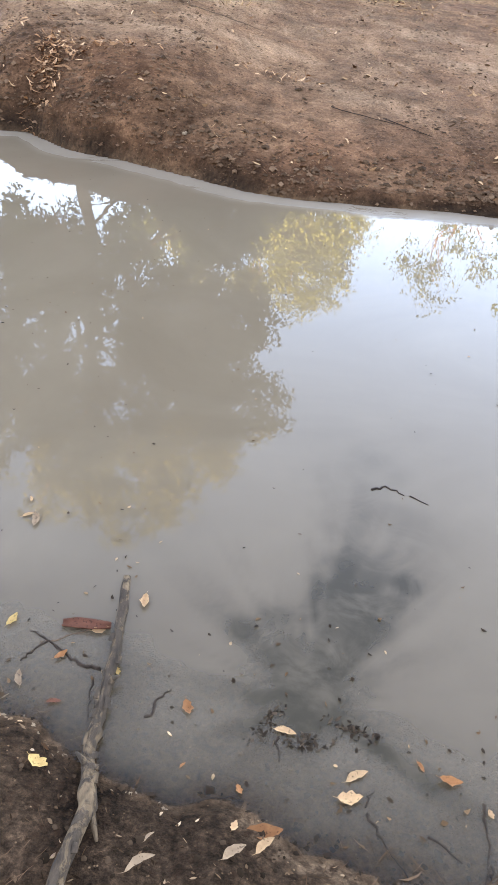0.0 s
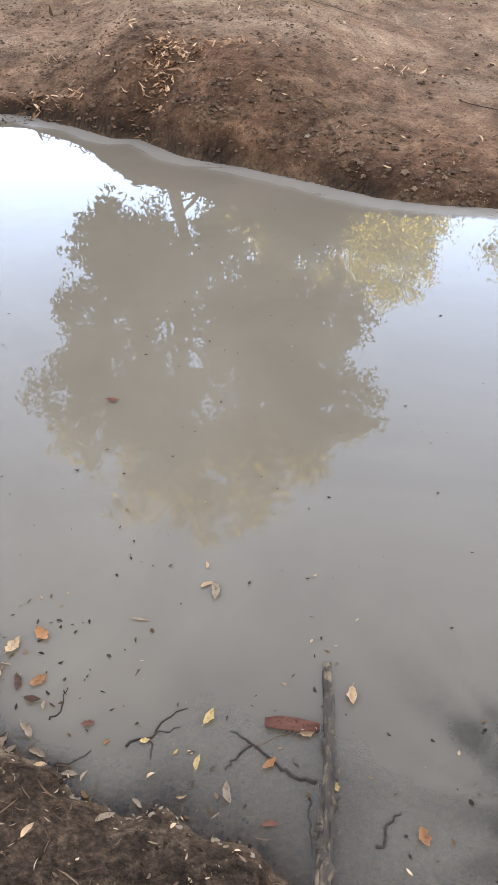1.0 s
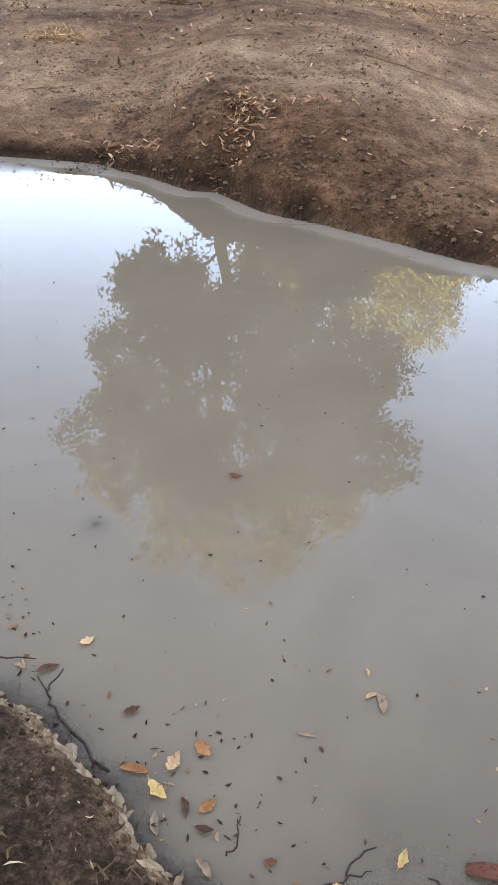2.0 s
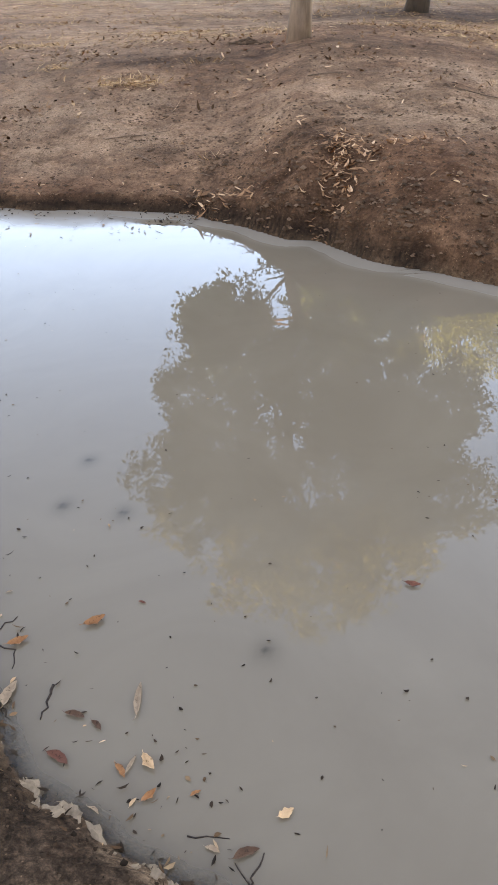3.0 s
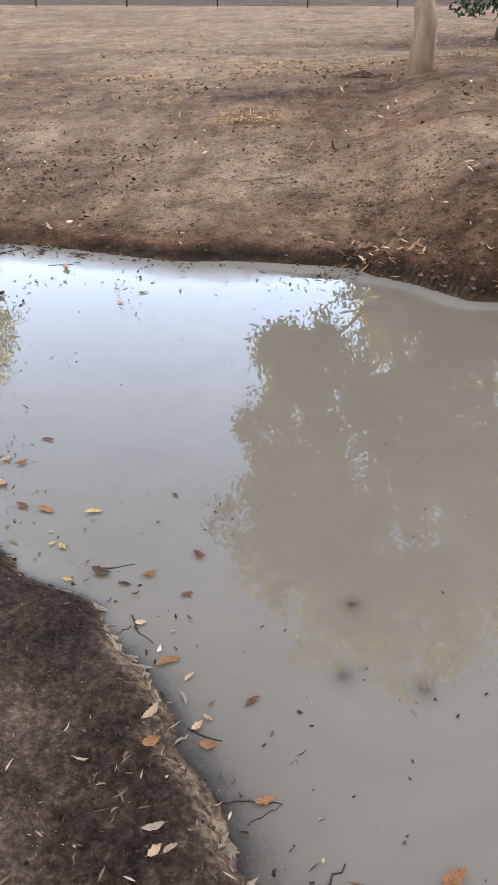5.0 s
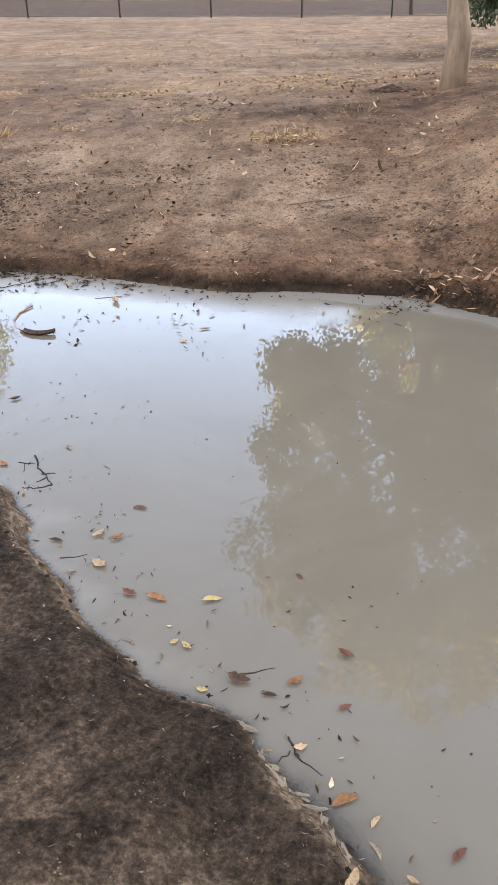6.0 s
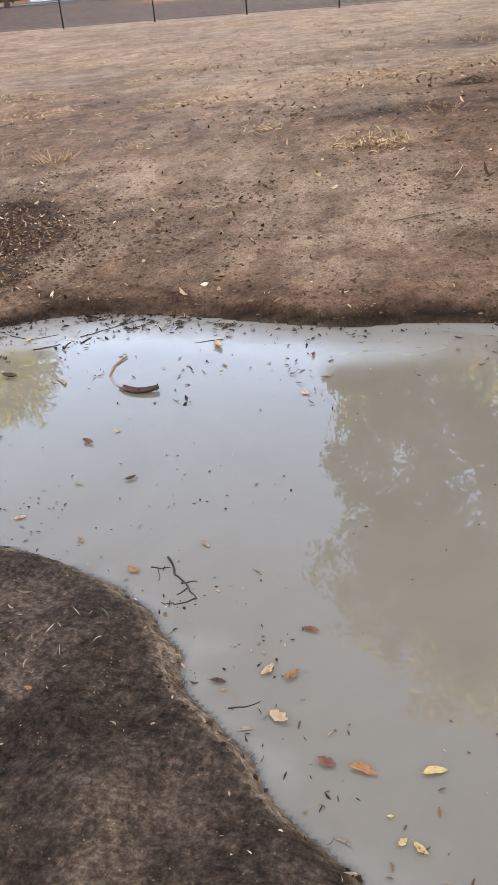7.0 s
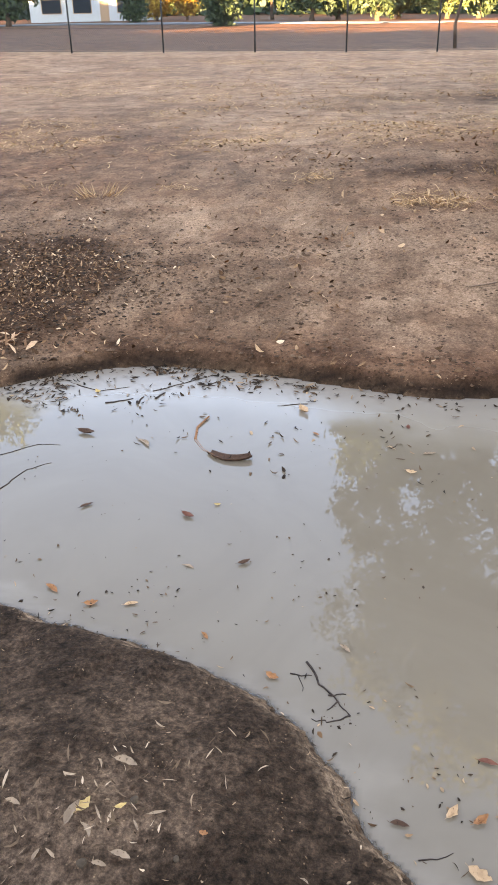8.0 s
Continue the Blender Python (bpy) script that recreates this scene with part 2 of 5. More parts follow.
SLOPECRUMB = crumb_material("slope_crumbs", (0.0, (0.055, 0.038, 0.029)), (0.6, (0.11, 0.080, 0.062)), (1.0, (0.20, 0.150, 0.120)))
STIRRED = crumb_material("stirred_mud", (0.0, (0.014, 0.011, 0.009)), (0.6, (0.030, 0.024, 0.020)), (1.0, (0.075, 0.062, 0.053)), rough=0.5)
SHREDS = crumb_material("trodden_shreds", (0.0, (0.020, 0.014, 0.010)), (0.5, (0.055, 0.038, 0.028)), (0.8, (0.13, 0.098, 0.074)), (0.93, (0.26, 0.21, 0.165)), (1.0, (0.48, 0.42, 0.35)))
MUDCLOD = crumb_material("mud_clods", (0.0, (0.014, 0.0105, 0.008)), (0.6, (0.036, 0.027, 0.021)), (1.0, (0.080, 0.062, 0.049)), rough=0.8)
CRUST = crumb_material("dried_silt", (0.0, (0.040, 0.033, 0.027)), (0.4, (0.080, 0.068, 0.057)), (0.8, (0.135, 0.118, 0.100)), (1.0, (0.22, 0.198, 0.172)))
FLOATBITS = crumb_material("drifting_bits", (0.0, (0.012, 0.010, 0.009)), (0.6, (0.040, 0.030, 0.024)), (0.85, (0.10, 0.065, 0.042)), (1.0, (0.34, 0.27, 0.20)))
TWIG = bark_material("wet_twig", (0.014, 0.010, 0.008), (0.060, 0.043, 0.033), 0.5, 60.0)
DRYTWIG = bark_material("dry_twig", (0.075, 0.050, 0.036), (0.20, 0.145, 0.105), 0.5, 60.0)


def log_material():
    """Bare grey wood with scraps of dark bark still on it."""
    n = Nodes("grey_log_bark", 0.85, spec=0.25)
    grain = n.noise(70.0, 5, 0.65, n.scaled(1.0, 0.25, 1.0))
    bare = n.ramp(grain, (0.3, (0.052, 0.037, 0.024)), (0.7, (0.215, 0.158, 0.108)))
    bark = n.ramp(grain, (0.3, (0.018, 0.013, 0.010)), (0.7, (0.080, 0.061, 0.047)))
    left = n.noise(24.0, 5, 0.65, n.scaled(1.0, 0.6, 1.0), warp=0.8)
    c = n.mix(n.span(left, 0.41, 0.51), bare, bark)
    n.bump(n.math("ADD", grain, n.span(left, 0.41, 0.51)), 0.8, 0.004)
    return n.done(n.mix(1.0, c, (1.30, 0.98, 0.78), "MULTIPLY"))


LOGBARK = log_material()
TRUNK = bark_material("grey_tan_bark", (0.120, 0.086, 0.060), (0.275, 0.205, 0.155), 0.22, 9.0)
DARKBARK = bark_material("dark_bark", (0.025, 0.019, 0.015), (0.085, 0.064, 0.050), 0.3, 6.0)
GREEN = foliage_material("grey_green_leaves", (0.0, (0.046, 0.052, 0.020)), (0.5, (0.080, 0.088, 0.032)), (0.85, (0.130, 0.134, 0.044)), (1.0, (0.19, 0.18, 0.058)))
YELLOWGREEN = foliage_material("yellow_green_leaves", (0.0, (0.038, 0.052, 0.018)), (0.5, (0.072, 0.090, 0.031)), (1.0, (0.128, 0.145, 0.050)))
DEEP = foliage_material("deep_green_leaves", (0.0, (0.016, 0.026, 0.012)), (0.6, (0.032, 0.050, 0.020)), (1.0, (0.060, 0.080, 0.030)))
AMBER = foliage_material("amber_leaves", (0.0, (0.16, 0.06, 0.012)), (0.5, (0.30, 0.14, 0.022)), (1.0, (0.44, 0.28, 0.045)))
STEEL = plain("dark_fence_steel", (0.020, 0.017, 0.015), 0.6, 0.4)
RENDERED = plain("white_render", (0.36, 0.34, 0.32), 0.85)
ROOFING = plain("brown_roof_sheet", (0.16, 0.085, 0.055), 0.7)
GLASS = plain("window_glass", (0.02, 0.022, 0.025), 0.08)
TRIM = plain("timber_trim", (0.30, 0.16, 0.085), 0.7)
STONE = bark_material("grey_stone", (0.040, 0.030, 0.020), (0.105, 0.080, 0.056), 1.0, 30.0)

# ---- lie of the land ----
NEAR_SHORE = [(4.0, 1.4), (3.2, 0.35), (1.6, 0.46), (0.9, 0.60), (0.34, 0.75), (0.2, 0.78), (0.07, 0.86), (-0.04, 0.85), (-0.14, 0.90), (-0.23, 0.95), (-0.33, 1.04), (-0.46, 1.09), (-0.53, 1.15), (-0.62, 1.15),
              (-0.74, 1.18), (-0.89, 1.24), (-1.01, 1.31), (-1.07, 1.41), (-1.15, 1.46), (-1.26, 1.55), (-1.36, 1.61), (-1.49, 1.64), (-1.64, 1.70), (-1.84, 1.82), (-1.99, 1.94), (-2.13, 2.12), (-2.26, 2.29)]
NEAR_SHORE += [(-2.49, 2.54), (-2.67, 2.72), (-2.88, 2.93), (-3.2, 3.12), (-3.5, 3.37), (-3.7, 3.60), (-3.9, 3.86), (-4.15, 4.0), (-4.5, 4.11), (-5.0, 4.21), (-5.8, 4.2), (-7.0, 4.0), (-8.2, 4.3)]
FAR_SHORE = [(-8.3, 4.9), (-7.4, 5.2), (-6.6, 5.52), (-5.9, 5.92), (-5.5, 6.2), (-4.96, 6.38), (-4.4, 6.32), (-4.0, 6.24), (-3.5, 6.16), (-3.08, 6.22), (-2.73, 6.22), (-2.4, 6.20), (-2.2, 6.08),
             (-1.93, 5.93), (-1.66, 5.73), (-1.45, 5.72), (-1.3, 5.56), (-1.08, 5.36), (-0.66, 5.18), (-0.25, 4.96), (0.05, 4.78), (0.3, 4.70), (0.8, 4.66), (1.47, 4.62), (2.5, 4.3), (3.7, 3.0)]


def smooth_loop(points, steps=5):
    """A closed Catmull-Rom line through the points."""
    p = np.array(points)
    a, b, c, d = np.roll(p, 1, 0), p, np.roll(p, -1, 0), np.roll(p, -2, 0)
    out = []
    for k in range(steps):
        u = k / steps
        out.append(0.5 * (2 * b + (c - a) * u + (2 * a - 5 * b + 4 * c - d) * u ** 2 + (3 * b - a - 3 * c + d) * u ** 3))
    return np.stack(out, 1).reshape(-1, 2)


SHORE = smooth_loop(NEAR_SHORE + FAR_SHORE)
TABLE = np.random.RandomState(7).rand(128, 128)


def value_noise(x, y):
    xi, yi = np.floor(x).astype(int), np.floor(y).astype(int)
    u, v = x - xi, y - yi
    u, v = u * u * (3 - 2 * u), v * v * (3 - 2 * v)
    a, b = TABLE[xi % 128, yi % 128], TABLE[(xi + 1) % 128, yi % 128]
    c, d = TABLE[xi % 128, (yi + 1) % 128], TABLE[(xi + 1) % 128, (yi + 1) % 128]
    return (a * (1 - u) + b * u) * (1 - v) + (c * (1 - u) + d * u) * v - 0.5


def fbm(x, y, size, octaves=4):
    total, amp, f = 0.0, 1.0, 1.0 / size
    for k in range(octaves):
        total = total + amp * value_noise(x * f + 17.3 * k, y * f + 5.1 * k)
        amp, f = amp * 0.5, f * 2.03
    return total


def step(lo, hi, v):
    u = np.clip((v - lo) / (hi - lo), 0, 1)
    return u * u * (3 - 2 * u)


def shore_distance(x, y):
    """Metres to the water's edge, minus inside the pond."""
    x, y = np.asarray(x, float).ravel(), np.asarray(y, float).ravel()
    a, b = SHORE, np.roll(SHORE, -1, 0)
    out = np.empty_like(x)
    for i in range(0, len(x), 8000):
        px, py = x[i:i + 8000, None], y[i:i + 8000, None]
        ex, ey = (b - a)[:, 0], (b - a)[:, 1]
        u = np.clip(((px - a[:, 0]) * ex + (py - a[:, 1]) * ey) / (ex * ex + ey * ey), 0, 1)
        dd = np.sqrt(((px - a[:, 0] - u * ex) ** 2 + (py - a[:, 1] - u * ey) ** 2).min(1))
        cross = ((a[:, 1] > py) != (b[:, 1] > py)) & (px < ex * (py - a[:, 1]) / np.where(ey == 0, 1e-9, ey) + a[:, 0])
        out[i:i + 8000] = np.where(cross.sum(1) % 2 == 1, -dd, dd)
    return out


def land(x, y):
    """Height of the ground and what it is made of, at arrays of places."""
    x, y = np.asarray(x, float).ravel(), np.asarray(y, float).ravel()
    d = shore_distance(x, y)
    far = step(-0.25, 0.25, y - (2.9 - 0.5 * x))
    d = d + 0.085 * fbm(x, y, 0.22, 4) * (0.25 + 0.75 * (1 - far)) * np.exp(-np.abs(d) / 0.5)
    out = np.maximum(d, 0)
    near_far = np.exp(-np.hypot(x + 2, y - 5) / 12)
    # far side: a cut bank that eases into a slope, and a low mound under the tree
    cut = step(-2.5, -1.6, x) * (1 - step(-0.7, 0.8, x))
    run = 2.3 + (0.32 - 2.3) * cut
    h_far = (0.055 + 0.05 * cut) * step(0, 0.05, out) + 0.38 * (1 - np.exp(-out / run)) + 0.27 * np.exp(-((x + 1.8) ** 2 + (y - 11.2) ** 2) / 13.5)
    h_far += (0.055 * fbm(x, y, 1.4, 3) + 0.020 * fbm(x, y, 0.3, 3)) * step(0.02, 0.5, out) * (0.4 + 0.6 * near_far)
    h_far += cut * (0.075 * fbm(x, y, 0.45, 4) + 0.055 * fbm(x + 7, y, 0.13, 3)) * step(0.0, 0.10, out) * np.exp(-out / 0.7)
    h_far += (0.20 - 0.016 * np.clip(x + 10, -25, 25)) * step(17, 34, y) + 0.014 * np.maximum(y - 38, 0)
    # near side: a trampled flat a hand above the water
    flat = step(-0.9, -0.2, x)
    h_near = (0.045 - 0.03 * flat) * step(0, 0.06, out) + 0.12 * (1 - np.exp(-out / (0.45 + 0.3 * flat)))
    h_near += (0.050 * fbm(x, y, 0.8, 3) + 0.040 * fbm(x, y, 0.2, 4)) * step(0.0, 0.25, out)
    h = far * h_far + (1 - far) * h_near
    under = np.maximum(-d, 0)
    deep = (0.32 + 0.06 * fbm(x, y, 0.9, 3)) * (1 - np.exp(-under / (0.75 + 2.6 * flat * (1 - far)))) + (0.014 - 0.008 * flat) * step(0, 0.1, under)
    h = np.where(d > 0, h, -deep + (0.018 - 0.006 * flat) * fbm(x, y, 0.16, 3) * step(0, 0.3, under))
    earth = far * (0.75 * cut * np.exp(-out / 0.75) * step(0.35, 0.62, 0.72 + fbm(x, y, 0.4, 3)) + 1.0 * np.exp(-out / 0.07))
    earth += far * 1.3 * step(0.35, 0.6, np.exp(-((x + 6.35) / 0.85) ** 2 - ((y - 7.05) / 1.0) ** 2) + 0.25 * fbm(x, y, 0.5, 3))
    # the last spot tones the ground's shade round the dark trunk into this mask
    earth += far * 0.35 * step(0.05, 0.35, fbm(x + 40, y, 1.1, 4)) + 1.6 * np.exp(-((x - 0.9) / 3.0) ** 2 - ((y - 18.6) / 1.6) ** 2)
    # a darker strip on the mound, mixed in through the earth mask
    band = np.exp(-((y - 9.9 - 0.22 * (x + 3.2)) / 0.28) ** 2) * step(-4.6, -3.4, x) * (1 - step(-2.2, -1.4, x))
    earth = np.clip(earth + 0.9 * band + 0.9 * step(36.5, 39.0, y - 0.216 * (x + 10)), 0, 1)
    straw = far * step(9.0, 12.0, y + 0.25 * x) * step(-0.08, 0.12, fbm(x, y, 1.3, 5)) * (0.6 - 0.3 * step(12, 16, y))
    straw = np.maximum(straw, 0.8 * far * np.exp(-((y - 13.2 - 0.1 * x) / 0.9) ** 2) * step(-0.3, 0.1, fbm(x, y, 1.0, 3)))
    straw = np.maximum(straw, 0.75 * far * np.exp(-((x - 1.0) / 2.6) ** 2 - ((y - 15.3) / 2.2) ** 2) * step(-0.15, 0.15, fbm(x + 5, y, 0.9, 4)))
    dust = far * step(0.3, 1.2, out) * np.clip(0.10 + 1.2 * fbm(x + 9, y + 3, 2.6, 3), 0, 1) + far * 0.75 * step(11, 17, y) * (1 - step(36, 39, y))
    dust = dust + 1.2 * far * np.exp(-((x + 5.95) / 0.5) ** 2 - ((y - 6.12) / 0.16) ** 2)
    dust = dust + 0.6 * far * np.exp(-((x - 0.4) / 2.2) ** 2 - ((y - 7.6) / 1.7) ** 2) * step(-0.3, 0.2, fbm(x, y + 3, 0.7, 3))
    dust = np.clip(dust + 0.9 * far * np.exp(-((x + 4.6) / 1.7) ** 2) * step(0.08, 0.5, out), 0, 1)
    scuff = (1 - far) * step(0.1, 0.5, d) * np.clip(0.08 + 0.45 * step(-0.8, -1.6, x) + 0.47 * step(-1.8, -3.2, x), 0, 1)
    # darker line just above the waterline, broken by noise on the far side
    darkened = np.exp(-(np.maximum(d - 0.012, 0) / 0.022) ** 2) * far * step(-0.03, 0.0, d) * step(-0.35, 0.05, fbm(x, y + 5, 0.5, 3)) + (1 - far) * 0.2 * np.exp(-(d / 0.03) ** 2) * step(0.0, 0.012, d)
    return {"scuff": scuff, "darkened": np.clip(darkened, 0, 1), "h": h, "d": d, "far": far, "earth": earth, "straw": np.clip(straw, 0, 1), "dust": dust, "mud": 1 - far, "silted": (1 - far) * np.exp(-((d - 0.020) / 0.028) ** 2) * step(-0.15, 0.08, fbm(x, y + 11, 0.35, 3)) * (1 - 0.5 * flat), "bed": step(-0.015, 0.012, -d)}


def height(x, y):
    return float(land([x], [y])["h"][0])


def lines(lo, fine_lo, fine_hi, hi, fine, grow=1.12, most=140.0):
    """Coordinates that are close together between two values and spread out beyond."""
    mid = list(np.arange(fine_lo, fine_hi, fine))
    for s, end in ((1, hi), (-1, lo)):
        w = fine
        while (mid[-1] < end) if s > 0 else (mid[0] > end):
            w = min(w * grow, most)
            mid.append(mid[-1] + w) if s > 0 else mid.insert(0, mid[0] - w)
    return np.array(mid)


def sheet(name, xs, ys, zs, material):
    gx, gy = np.meshgrid(xs, ys)
    w, n = len(xs), len(xs) * len(ys)
    i = np.arange(n - w).reshape(-1, w)[:, :-1].ravel()
    faces = np.stack([i, i + 1, i + w + 1, i + w], 1)
    me = bpy.data.meshes.new(name)
    me.vertices.add(n)
    me.vertices.foreach_set("co", np.stack([gx.ravel(), gy.ravel(), zs], 1).astype(np.float32).ravel())
    me.loops.add(faces.size)
    me.loops.foreach_set("vertex_index", faces.ravel().astype(np.int32))
    me.polygons.add(len(faces))
    me.polygons.foreach_set("loop_start", np.arange(0, faces.size, 4, dtype=np.int32))
    me.polygons.foreach_set("use_smooth", np.ones(len(faces), bool))
    me.update(calc_edges=True)
    me.materials.append(material)
    return new(name, me)


def layer(ob, name, values):
    ob.data.attributes.new(name, "FLOAT", "POINT").data.foreach_set("value", np.asarray(values, np.float32))


gxs = lines(-2500, -6.8, 2.0, 2500, 0.028)
gys = lines(-900, 0.3, 8.6, 3500, 0.028, 1.03)
gx, gy = np.meshgrid(gxs, gys)
L = land(gx, gy)
ground = sheet("ground", gxs, gys, L["h"], SOIL)
for key in ("earth", "straw", "dust", "mud", "silted", "bed", "scuff", "darkened"):
    layer(ground, key, L[key])
tagged(ground, "bare brown trodden earth sloping round a muddy pond", "ground", kind="structure")

wxs, wys = lines(-9.0, -5.2, 0.9, 4.6, 0.016, 1.1, 0.04), lines(0.0, 0.6, 4.4, 6.9, 0.016, 1.08, 0.03)
wx, wy = np.meshgrid(wxs, wys)
W = land(wx, wy)
water = sheet("water", wxs, wys, np.zeros(wx.size), WATER)
depth = np.maximum(-W["h"], 0)
fx, fy = wx.ravel(), wy.ravel()
shelf = step(-1.3, -0.5, fx) * (1 - W["far"])
murk = 1 - np.exp(-depth / (0.004 + 0.030 * shelf + 0.026 * (1 - shelf) * (1 - W["far"]) * step(-3.0, -2.2, fx))) * (1 - 0.6 * W["far"])
# mud kicked up from one spot: a fan of dark wisps, and a weaker cloud beyond it
sr, sa = np.hypot(fx - 0.26, fy - 1.15), np.arctan2(fx - 0.26, fy - 1.15)
streak = fbm(sa * 2.6 + 3, sr * 0.7 + 9, 0.55, 4)
wisp = step(-0.30, 0.34, 0.9 * streak + 0.45 * fbm(fx, fy, 0.10, 4))
reach = 0.25 + 0.28 * np.exp(-((sa - 0.25) / 0.55) ** 2) + 0.22 * streak
silt = 1.25 * (0.25 + 0.75 * wisp) * np.exp(-(sr / np.maximum(reach, 0.08)) ** 2) * (0.2 + 0.8 * np.exp(-((sa - 0.1) / 1.0) ** 2)) + 1.0 * np.exp(-(sr / 0.07) ** 2)
# two tails trailing aside along the bottom, and puffs farther out
silt += 0.9 * np.exp(-((fx - 0.42) / 0.12) ** 2 - ((fy - 1.03 + 0.75 * (fx - 0.42)) / 0.035) ** 2) * (0.3 + wisp) + 0.8 * np.exp(-((fx - 0.16) / 0.07) ** 2 - ((fy - 1.12) / 0.05) ** 2) * (0.3 + wisp)
silt += 0.5 * np.exp(-((fx - 0.06) / 0.10) ** 2 - ((fy - 1.12) / 0.035) ** 2) * wisp + 0.6 * np.exp(-((fx - 0.09) / 0.03) ** 2 - ((fy - 1.36) / 0.035) ** 2) + 0.35 * np.exp(-((fx - 0.2) / 0.05) ** 2 - ((fy - 1.42) / 0.03) ** 2)
silt += 0.40 * np.exp(-((fx - 0.56) / 0.16) ** 2 - ((fy - 2.05) / 0.20) ** 2) * step(-0.4, 0.2, fbm(fx, fy, 0.4, 3)) + 0.7 * np.exp(-((fx - 0.55) / 0.035) ** 2 - ((fy - 1.54) / 0.035) ** 2) + 0.6 * np.exp(-((fx - 0.49) / 0.035) ** 2 - ((fy - 1.47) / 0.03) ** 2)
for px, py in ((-2.09, 3.08), (-2.09, 2.80), (-1.34, 2.26), (-1.88, 2.79)):
    silt += 0.30 * np.exp(-((fx - px) / 0.035) ** 2 - ((fy - py) / 0.045) ** 2) + 0.5 * np.exp(-((fx - px) / 0.012) ** 2 - ((fy - py) / 0.012) ** 2)
silt = np.clip(1.45 * silt, 0, 1)
layer(water, "silt", silt)
layer(water, "murk", np.maximum(murk, 0.96 * silt))
ragged = W["d"] + 0.22 * fbm(fx, fy, 0.5, 4)
flat_west = W["far"] * step(-0.62, -0.22, ragged) * step(-2.4, -3.2, fx)
wet_foot = W["far"] * step(-0.24, -0.10, W["d"] + 0.06 * fbm(fx, fy, 0.3, 3))
near_film = 0.5 * (1 - W["far"]) * step(-0.14, -0.02, W["d"] + 0.16 * fbm(fx, fy, 0.20, 4)) * step(-2.6, -3.4, fx)
layer(water, "scum", np.clip(np.maximum(np.maximum(0.85 * flat_west, wet_foot), near_film), 0, 1))
tagged(water, "still grey-brown silty pond water reflecting sky and trees", "water", kind="structure")

# ---- building helpers ----
rng = random.Random(11)


def mesh_of(name, verts, faces, material, smooth=False):
    me = bpy.data.meshes.new(name)
    me.from_pydata([tuple(v) for v in verts], [], [tuple(f) for f in faces])
    if smooth:
        me.polygons.foreach_set("use_smooth", np.ones(len(me.polygons), bool))
    me.materials.append(material)
    me.update()
    return me


def quads_mesh(name, corners, material):
    """One mesh of many loose four-cornered pieces: corners is an array n x 4 x 3."""
    c = np.asarray(corners, np.float32)
    n = len(c)
    me = bpy.data.meshes.new(name)
    me.vertices.add(4 * n)
    me.vertices.foreach_set("co", c.ravel())
    me.loops.add(4 * n)
    me.loops.foreach_set("vertex_index", np.arange(4 * n, dtype=np.int32))
    me.polygons.add(n)
    me.polygons.foreach_set("loop_start", np.arange(0, 4 * n, 4, dtype=np.int32))
    me.update(calc_edges=True)
    me.materials.append(material)
    return me


def part(name, me, parent, label=""):
    ob = new(name, me)
    ob.parent = parent
    return tagged(ob, label)


def tube(path, radii, sides=7, rough=0.0, seed=0):
    """Vertices and faces of a round bar along a path, with closed ends."""
    r = random.Random(seed)
    path = [Vector(p) for p in path]
    verts, faces = [], []
    for i, p in enumerate(path):
        way = (path[min(i + 1, len(path) - 1)] - path[max(i - 1, 0)]).normalized()
        side = way.cross(Vector((0.31, 0.2, 0.93))).normalized()
        up = side.cross(way)
        for k in range(sides):
            a = 2 * math.pi * k / sides
            q = radii[i] * (1 + rough * r.uniform(-1, 1))
            verts.append(p + side * math.cos(a) * q + up * math.sin(a) * q)
    for i in range(len(path) - 1):
        for k in range(sides):
            a, b = i * sides + k, i * sides + (k + 1) % sides
            faces.append((a, b, b + sides, a + sides))
    faces.append(tuple(range(sides))[::-1])
    faces.append(tuple(range((len(path) - 1) * sides, len(path) * sides)))
    return verts, faces


def joined(pieces):
    verts, faces = [], []
    for v, f in pieces:
        n = len(verts)
        verts += v
        faces += [tuple(i + n for i in q) for q in f]
    return verts, faces


def box(x0, y0, z0, x1, y1, z1):
    v = [Vector(p) for p in ((x0, y0, z0), (x1, y0, z0), (x1, y1, z0), (x0, y1, z0), (x0, y0, z1), (x1, y0, z1), (x1, y1, z1), (x0, y1, z1))]
    return v, [(3, 2, 1, 0), (4, 5, 6, 7), (0, 1, 5, 4), (1, 2, 6, 5), (2, 3, 7, 6), (3, 0, 4, 7)]


def wander(a, b, bend=0.1, n=6, seed=0, sag=0.0):
    """A crooked line from a to b."""
    r = random.Random(seed)
    a, b = Vector(a), Vector(b)
    long = (b - a).length
    out = []
    for i in range(n + 1):
        u = i / n
        k = math.sin(math.pi * u) ** 0.5 if 0 < i < n else 0
        out.append(a.lerp(b, u) + Vector((r.uniform(-1, 1), r.uniform(-1, 1), r.uniform(-0.5, 0.5))) * bend * long * k + Vector((0, 0, sag * math.sin(math.pi * u))))
    return out


# ---- trees ----


